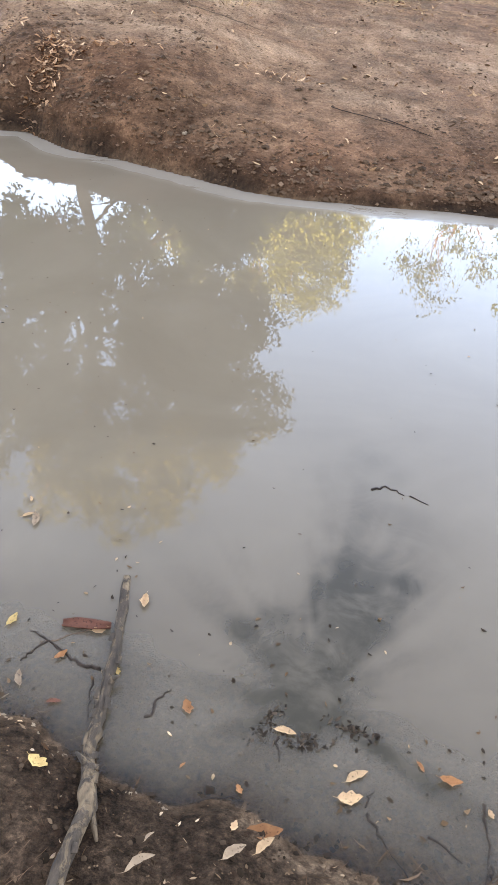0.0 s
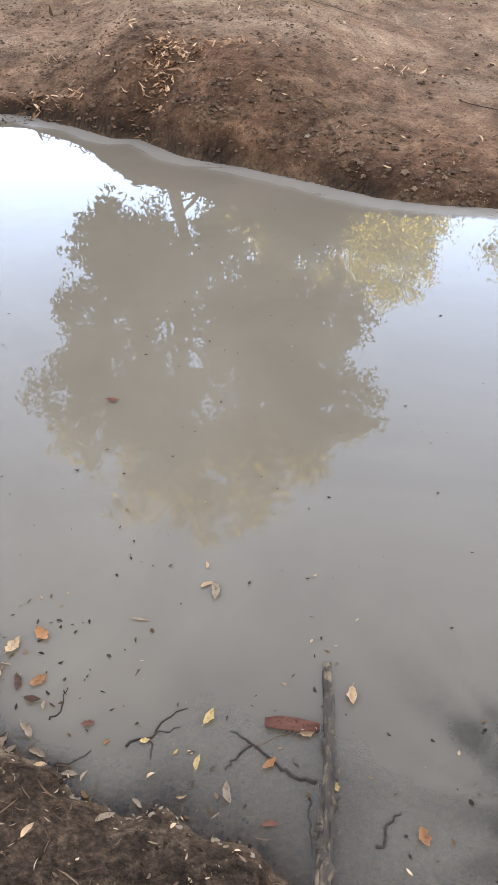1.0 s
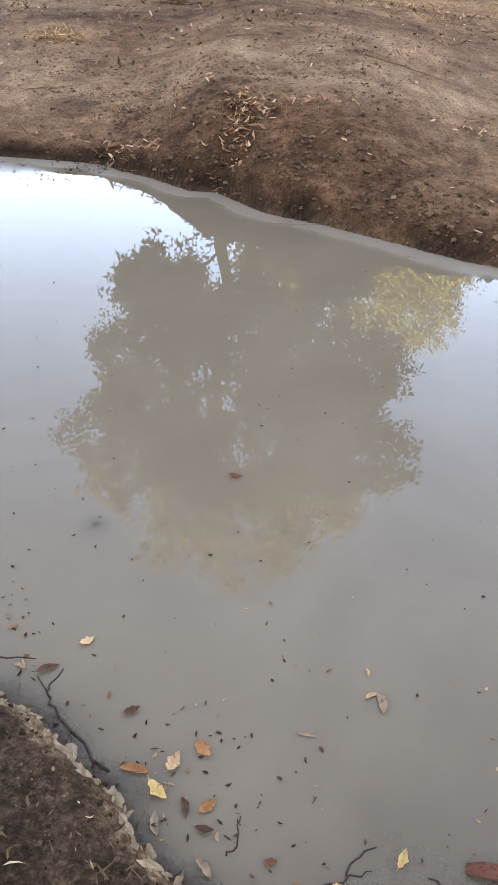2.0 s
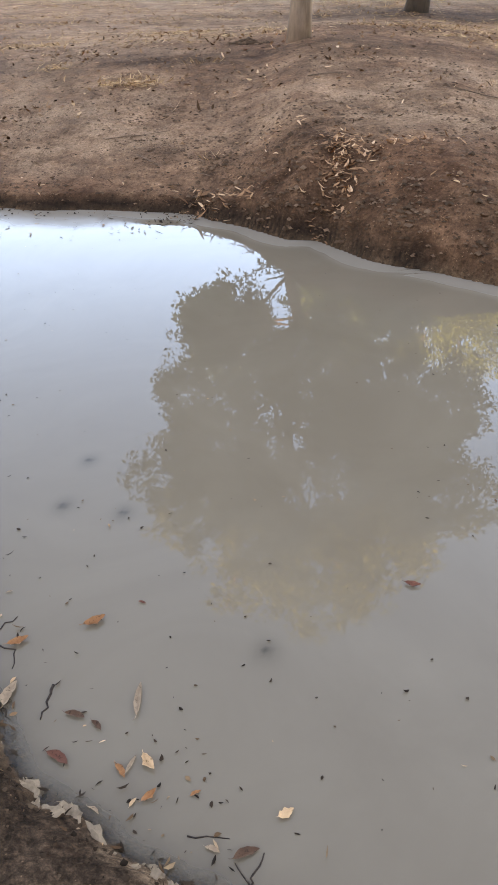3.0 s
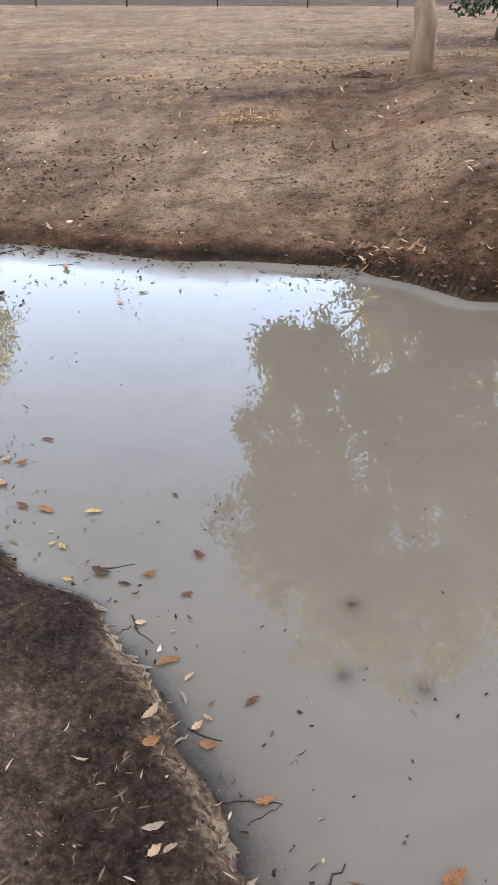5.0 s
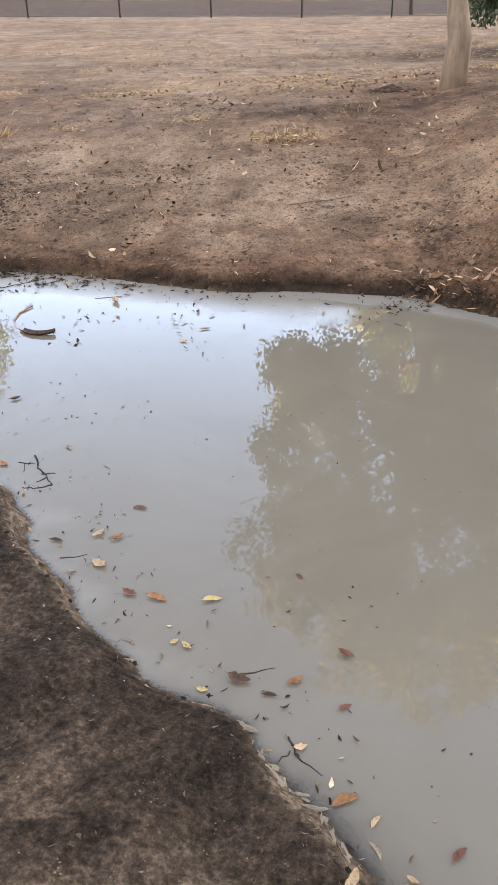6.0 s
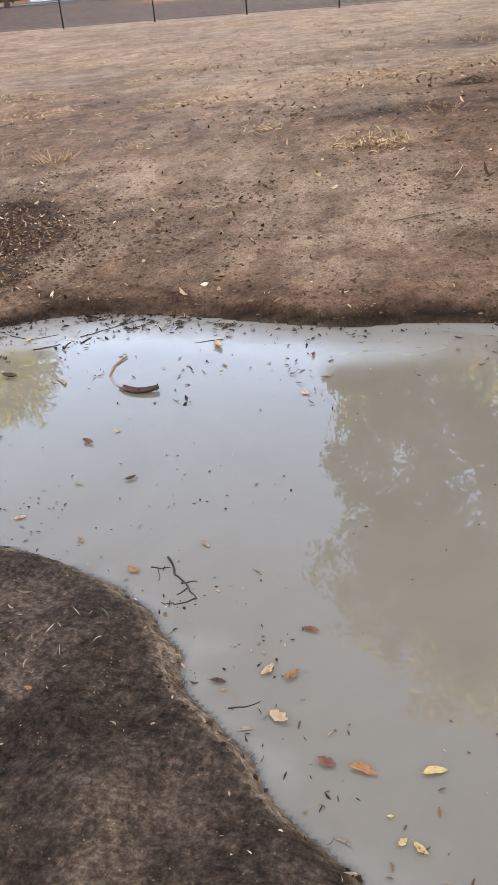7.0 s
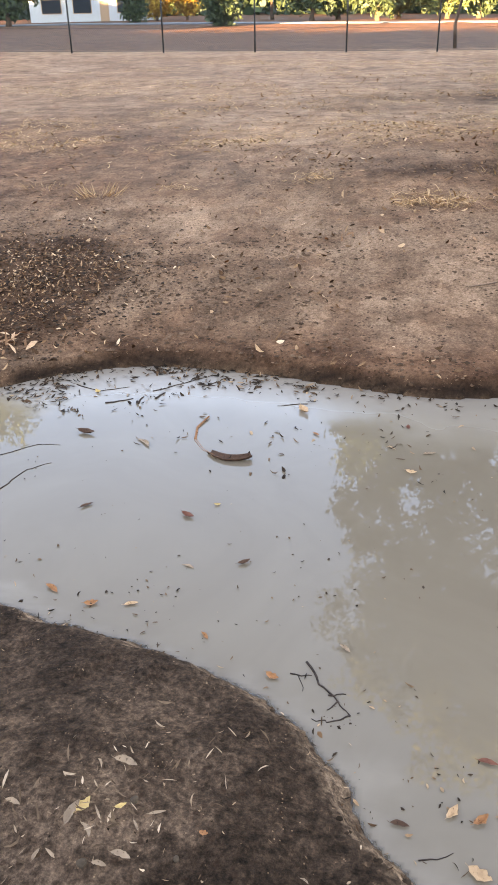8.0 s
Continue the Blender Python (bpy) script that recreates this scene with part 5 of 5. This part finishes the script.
scatter([(-4.05, 3.39, 0.024, -2, "o"), (-4.06, 5.64, 0.047, -41, "o"), (-4.15, 5.89, 0.107, -60, "t"), (-4.16, 5.93, 0.033, 113, "p"), (-4.17, 3.42, 0.044, 22, "n"), (-4.20, 4.58, 0.054, 36, "d"), (-4.21, 3.38, 0.036, -52, "n"), (-4.22, 3.30, 0.053, -9, "p"), (-4.25, 4.17, 0.039, -46, "o"), (-4.26, 3.42, 0.031, 24, "y"), (-4.26, 3.27, 0.037, 3, "p"), (-4.29, 3.54, 0.064, -1, "p"), (-4.32, 3.34, 0.055, -46, "p"), (-4.34, 3.39, 0.052, 73, "y"), (-4.36, 3.37, 0.066, 75, "p"), (-4.39, 4.95, 0.031, 20, "y")])
scatter([(-4.40, 4.52, 0.051, -14, "p"), (-4.41, 3.27, 0.033, 84, "p"), (-4.49, 4.85, 0.067, -25, "r"), (-4.52, 3.38, 0.040, -7, "p"), (-4.54, 4.28, 0.053, 21, "t"), (-4.68, 4.26, 0.052, 23, "o"), (-4.70, 5.98, 0.031, 54, "p"), (-4.85, 4.31, 0.066, -30, "o"), (-4.87, 5.42, 0.110, -42, "p"), (-4.93, 4.85, 0.061, 46, "d"), (-5.18, 5.48, 0.098, -9, "d"), (-5.30, 5.95, 0.051, 134, "y")])

# ---- sticks and twigs ----


def twig(paths, radius, label, material=TWIG, name="twig", lift=0.006):
    """A crooked twig with its side shoots: each path is a few places on the surface."""
    bits = []
    for k, p in enumerate(paths):
        pts = []
        for a, b in zip(p, p[1:]):
            for j in range(4):
                u = j / 4
                pts.append((a[0] + (b[0] - a[0]) * u + rng.uniform(-1, 1) * 0.006, a[1] + (b[1] - a[1]) * u + rng.uniform(-1, 1) * 0.006))
        pts.append(p[-1])
        q = [Vector((x, y, height(x, y) + lift + 0.6 * radius if height(x, y) > 0 else 0.1 * radius)) for x, y in pts]
        w = 0.5 * radius * (1.0 if k == 0 else 0.65)
        bits.append(tube(q, [w * (1.1 - 0.75 * i / len(q)) for i in range(len(q))], 6, 0.12, k))
    tagged(new(name, mesh_of(name, *joined(bits), material, True)), label, "twig", "twigs by the water")


WETTWIG = "black wet twig lying in the shallows"
twig([[(-0.64, 1.27), (-0.59, 1.29), (-0.56, 1.34), (-0.52, 1.37)], [(-0.59, 1.29), (-0.58, 1.24)], [(-0.58, 1.30), (-0.53, 1.32)]], 0.006, WETTWIG)
twig([[(-0.23, 1.22), (-0.27, 1.22), (-0.32, 1.25), (-0.37, 1.29), (-0.41, 1.25), (-0.42, 1.23)], [(-0.37, 1.29), (-0.42, 1.32)]], 0.008, "curved black branchlet in the shallows")
twig([[(-0.37, 1.29), (-0.31, 1.32), (-0.24, 1.34)]], 0.004, "thin bleached twig across the bark strip", DRYTWIG)
twig([[(-0.82, 1.31), (-0.80, 1.35), (-0.80, 1.40)]], 0.004, WETTWIG)
twig([[(-0.78, 1.21), (-0.74, 1.22), (-0.71, 1.25)]], 0.005, WETTWIG)
twig([[(-0.11, 1.09), (-0.09, 1.14), (-0.06, 1.17)]], 0.007, "curved black twig lying in the shallows")
twig([[(-0.24, 1.19), (-0.242, 1.13), (-0.238, 1.07)]], 0.004, WETTWIG)
twig([[(-1.10, 1.46), (-1.24, 1.58), (-1.285, 1.63), (-1.29, 1.665), (-1.275, 1.72)], [(-1.285, 1.64), (-1.33, 1.69)]], 0.007, "forked black twig standing out of the mud edge")
twig([[(-1.44, 1.73), (-1.35, 1.74)]], 0.004, WETTWIG)
twig([[(-2.72, 2.92), (-2.68, 2.86), (-2.62, 2.82)], [(-2.70, 2.88), (-2.74, 2.83)]], 0.005, WETTWIG)
twig([[(-2.33, 2.38), (-2.26, 2.39), (-2.19, 2.40)], [(-2.26, 2.34), (-2.22, 2.37), (-2.19, 2.40)]], 0.005, WETTWIG)
twig([[(-2.11, 2.18), (-2.08, 2.23), (-2.04, 2.29)], [(-2.11, 2.24), (-2.08, 2.23)]], 0.007, WETTWIG)
twig([[(-2.06, 2.18), (-2.0, 2.17), (-1.98, 2.11)]], 0.005, WETTWIG)
twig([[(-1.86, 2.07), (-1.85, 2.02), (-1.85, 1.97)]], 0.007, WETTWIG)
twig([[(-1.97, 2.01), (-1.92, 1.96)]], 0.005, WETTWIG)
twig([[(-2.45, 2.56), (-2.36, 2.54)]], 0.005, WETTWIG)
twig([[(-5.65, 5.10), (-5.5, 5.2), (-5.37, 5.33), (-5.26, 5.34)]], 0.006, "thin twig half sunk in the water")
twig([[(-5.36, 4.92), (-5.32, 5.09), (-5.23, 5.17)]], 0.006, "thin twig half sunk in the water")
twig([[(-5.21, 5.82), (-5.08, 5.90)]], 0.010, WETTWIG)
twig([[(-5.04, 5.84), (-5.03, 5.93)]], 0.012, WETTWIG)
twig([[(-4.96, 5.91), (-4.93, 6.0)]], 0.012, WETTWIG)
twig([[(-4.77, 6.13), (-4.68, 6.13)], [(-4.72, 6.13), (-4.66, 6.22)]], 0.010, WETTWIG)
twig([[(0.50, 1.95), (0.55, 1.97), (0.60, 1.93)], [(0.62, 1.93), (0.67, 1.89)]], 0.008, WETTWIG)
twig([[(-3.90, 4.11), (-3.85, 4.03), (-3.79, 3.97), (-3.75, 3.92)], [(-3.75, 3.92), (-3.81, 3.885), (-3.86, 3.89)], [(-3.82, 3.99), (-3.77, 4.0)], [(-3.79, 3.97), (-3.82, 3.93)]], 0.008, "tangle of black twigs at the water's edge")
ox, oy = STUFF.normal(0, 0.030, 60), STUFF.normal(0, 0.022, 60)
stuff("mud_clods", lumps(-3.775 + ox, 3.91 + oy - 0.6 * ox, 0 * ox - 0.002, 0.0032, MUDCLOD, "silted_twig_mud", 0.7), "black mud caught round the sunken twigs", "mud clods")
twig([[(-3.95, 4.05), (-3.88, 4.06)], [(-3.92, 4.06), (-3.90, 3.99)]], 0.005, "black twig at the silted edge")
twig([[(-2.86, 3.11), (-2.78, 3.14)]], 0.004, WETTWIG)
twig([[(-3.55, 3.50), (-3.47, 3.54)]], 0.004, WETTWIG)
twig([[(-4.15, 5.98), (-4.3, 5.93)]], 0.006, WETTWIG)
twig([[(-5.0, 6.0), (-4.8, 6.2), (-4.72, 6.27)], [(-4.86, 6.14), (-4.95, 6.2)]], 0.006, "thin green-grey twig on the margin scum")
twig([[(-5.45, 6.02), (-5.3, 5.96), (-5.15, 6.04)]], 0.007, WETTWIG)
twig([[(-3.3, 7.28), (-3.05, 7.36), (-2.8, 7.45)]], 0.008, "thin dry stick lying on the slope", DRYTWIG)
twig([[(-2.95, 6.95), (-2.7, 6.72)]], 0.006, "thin dry stick lying on the slope", DRYTWIG)
twig([[(-2.4, 6.6), (-2.28, 6.5)]], 0.006, "short dry stick lying on the slope", DRYTWIG)
twig([[(1.0, 5.75), (1.3, 5.5)]], 0.007, "short dark stick on the slope", TWIG)
twig([[(0.65, 5.9), (0.95, 5.72), (1.15, 5.65)]], 0.006, "thin dark stick on the slope", TWIG)
twig([[(-0.5, 7.9), (-0.1, 7.75), (0.15, 7.72)]], 0.009, "thin dry stick lying on the slope", DRYTWIG)
twig([[(-1.75, 8.3), (-1.45, 8.36)]], 0.012, "pale stick lying below the tree", DRYTWIG)
twig([[(0.36, 0.89), (0.39, 0.84), (0.43, 0.76)]], 0.006, WETTWIG)
twig([[(0.61, 0.92), (0.60, 0.86), (0.59, 0.77)], [(0.60, 0.80), (0.57, 0.75)]], 0.006, WETTWIG)
twig([[(0.36, 0.91), (0.385, 0.95)]], 0.004, WETTWIG)
twig([[(0.18, 1.06), (0.185, 1.0)]], 0.005, WETTWIG)
twig([[(0.48, 0.85), (0.54, 0.80)]], 0.005, WETTWIG)
twig([[(0.02, 0.90), (0.08, 0.92), (0.12, 0.90)]], 0.004, WETTWIG)


def log_of_driftwood():
    whole = tagged(new("fallen_branch"), "pale peeling dead branch reaching from mud into the water", "branch")
    line = [(-0.25, 0.30), (-0.235, 0.55), (-0.215, 0.715), (-0.195, 0.853), (-0.218, 0.977), (-0.214, 1.057), (-0.207, 1.165), (-0.203, 1.30), (-0.208, 1.52)]
    lifts = (0.045, 0.035, 0.03, 0.02, 0.02, 0.012, 0.010, 0.006, -0.006)
    path = [Vector((x, y, max(height(x, y), 0.0) + h)) for (x, y), h in zip(line, lifts)]
    fine = []
    for a, b in zip(path, path[1:]):
        fine += [a.lerp(b, j / 4) + Vector((rng.uniform(-1, 1), 0, rng.uniform(-1, 1))) * 0.0022 for j in range(4)]
    fine.append(path[-1])
    n = len(fine)
    radii = [0.0165 - 0.0045 * i / n + (0.004 if i in (12, 13, 19) else 0) for i in range(n)]
    part("stem", mesh_of("stem", *tube(fine, radii, 12, 0.09, 4), LOGBARK, True), whole, "grey stem with bark flaking off")
    for k, (i, dx, dy) in enumerate(((13, 0.035, -0.10), (15, -0.03, 0.03), (24, 0.028, 0.02))):
        a = fine[i]
        part("knot", mesh_of("knot", *tube([a, a + Vector((dx * 0.5, dy * 0.5, 0.015)), a + Vector((dx, dy, 0.012))], [0.010, 0.007, 0.003], 7, 0.2, k), LOGBARK, True), whole)
    for k in range(14):
        i = rng.randrange(3, n - 4)
        a, s = fine[i], rng.choice((-1, 1))
        r = radii[i] * 1.1
        u, w = rng.uniform(0.006, 0.02), rng.uniform(0.002, 0.007)
        v = [a + Vector((s * r * 0.5, -u, r * 0.85)), a + Vector((s * r * 0.5, u, r * 0.85)), a + Vector((s * (r + w), u * 0.7, r * 0.4 + 0.006)), a + Vector((s * (r + w), -u * 0.8, r * 0.45 + 0.004))]
        part("bark_flake", mesh_of("bark_flake", v + [p - Vector((0, 0, 0.0015)) for p in v], [(0, 1, 2, 3), (7, 6, 5, 4), (0, 4, 5, 1), (1, 5, 6, 2), (2, 6, 7, 3), (3, 7, 4, 0)], LOGBARK), whole)


log_of_driftwood()


def bark_strip(points, wide, label, material):
    """A curled strip of shed bark."""
    verts, faces = [], []
    n = len(points)
    for i, (x, y, z) in enumerate(points):
        a = points[max(i - 1, 0)]
        b = points[min(i + 1, n - 1)]
        d = Vector((b[0] - a[0], b[1] - a[1], 0)).normalized()
        s = Vector((-d.y, d.x, 0)) * wide * (0.35 + 0.65 * math.sin(math.pi * (0.12 + 0.8 * i / (n - 1))))
        p = Vector((x, y, z))
        row = [p - s + Vector((0, 0, wide * 0.5)), p - s * 0.5, p + s * 0.5, p + s + Vector((0, 0, wide * 0.4))]
        verts += row + [q - Vector((0, 0, 0.004)) for q in row]
    for i in range(n - 1):
        for k in range(3):
            a = 8 * i + k
            faces += [(a, a + 1, a + 9, a + 8), (a + 4, a + 12, a + 13, a + 5)]
        a = 8 * i
        faces += [(a, a + 8, a + 12, a + 4), (a + 3, a + 7, a + 15, a + 11)]
    e = 8 * (n - 1)
    faces += [(0, 4, 5, 1), (1, 5, 6, 2), (2, 6, 7, 3), (e, e + 1, e + 5, e + 4), (e + 1, e + 2, e + 6, e + 5), (e + 2, e + 3, e + 7, e + 6)]
    tagged(new("bark_strip", mesh_of("bark_strip", verts, faces, material, True)), label, "bark")


bark_strip([(-0.345, 1.345, 0.004), (-0.31, 1.345, 0.006), (-0.27, 1.342, 0.006), (-0.225, 1.34, 0.008)], 0.017, "flat rust-brown strip of bark floating by the branch", RUST)
bark_strip([(-4.62, 5.74, 0.008), (-4.65, 5.62, 0.003), (-4.63, 5.50, 0.0), (-4.57, 5.41, -0.001), (-4.50, 5.36, 0.0)], 0.006, "curled pale brown bark strip half out of the water", ORANGE)

bark_strip([(-4.53, 5.385, 0.0), (-4.49, 5.355, 0.002), (-4.44, 5.335, 0.003), (-4.39, 5.335, 0.006), (-4.35, 5.345, 0.011), (-4.325, 5.36, 0.015)], 0.026, "curled dark brown scrap of bark standing out of the water", DARK)


def stone(x, y, size, label, material=None, seed=0):
    r = random.Random(seed)
    bm = bmesh.new()
    bmesh.ops.create_icosphere(bm, subdivisions=2, radius=size)
    for v in bm.verts:
        v.co *= 1 + 0.35 * noise.noise(v.co / size * 0.9 + Vector((seed, 0, 0)))
        v.co.z *= 0.6
    me = bpy.data.meshes.new("stone")
    bm.to_mesh(me)
    bm.free()
    me.polygons.foreach_set("use_smooth", np.ones(len(me.polygons), bool))
    me.materials.append(material or STONE)
    ob = tagged(new("stone", me), label, "stone")
    ob.location = (x, y, max(height(x, y), 0) + size * 0.2)
    ob.rotation_euler = (0, 0, r.uniform(0, 6))


stone(-4.30, 3.27, 0.012, "dull grey stone trodden into the mud", seed=1)
stone(-4.24, 3.45, 0.011, "small grey stone on the mud", seed=2)
stone(-3.80, 3.16, 0.010, "dark grey stone trodden into the mud", seed=3)
stone(-4.10, 3.33, 0.008, "small pale pebble on the mud", seed=4)
stone(-4.00, 3.05, 0.009, "small grey stone on the mud", seed=5)
stone(-1.55, 1.08, 0.015, "small grey stone on the mud", seed=6)
stone(-0.33, 5.22, 0.022, "small pale stone at the foot of the bank", CRUST, seed=7)

# ---- dried silt crust along the trodden edge ----
crust = tagged(new("silt_crust"), "broken pale crust of dried silt along the water's edge", "mud crust")
PIECES = []
for k in range(9):
    bm = bmesh.new()
    bmesh.ops.create_icosphere(bm, subdivisions=2, radius=1.0)
    for v in bm.verts:
        v.co *= 1 + 0.75 * noise.noise(v.co * 1.5 + Vector((k * 3.7, 1, 2))) + 0.45 * noise.noise(v.co * 3.9 + Vector((k * 1.3, 5, 2)))
        v.co = Vector((v.co.x * 1.4, v.co.y * 0.8, v.co.z * 0.5))
    me = bpy.data.meshes.new("crust_piece")
    bm.to_mesh(me)
    bm.free()
    me.materials.append(CRUST)
    PIECES.append(me)
edge = [p for p in smooth_loop(NEAR_SHORE + FAR_SHORE, 10)]
made = 0
for k, p in enumerate(edge):
    if not (-5.0 < p[0] < -0.05 and p[1] < 2.85 - 0.5 * p[0]):
        continue
    for j in range(3):
        if rng.random() < (0.75 if noise.noise(Vector((p[0] * 3.1, p[1] * 3.1, 0))) > -0.12 else 0.08) and made < 300 and rng.random() < 0.7:
            q = edge[(k + 1) % len(edge)]
            u = rng.random()
            d = Vector((q[0] - p[0], q[1] - p[1])).normalized()
            base = Vector(p).lerp(Vector(q), u)
            reach_out = np.linspace(-0.07, 0.07, 15)
            level = land(base.x + d.y * reach_out, base.y - d.x * reach_out)["d"]
            at = reach_out[int(np.argmin(np.abs(level - 0.006)))] + rng.gauss(0, 0.006)
            x, y = base.x + d.y * at, base.y - d.x * at
            s = rng.uniform(0.003, 0.010) * (1.15 if x < -0.95 else 0.6) * (1.9 if -1.9 < x < -0.9 and rng.random() < 0.5 else 1.0)
            slab = rng.uniform(1.0, 2.6) if x < -1.9 else 1.0
            ob = part("crust_piece", PIECES[rng.randrange(9)], crust)
            ob.location = (x, y, max(height(x, y), 0.0) - s * 0.05)
            ob.rotation_euler = (rng.uniform(-0.4, 0.4), rng.uniform(-0.4, 0.4), math.atan2(d.y, d.x) + rng.gauss(0, 0.5))
            ob.scale = (s * slab, s, s * rng.uniform(0.3, 0.6))
            made += 1
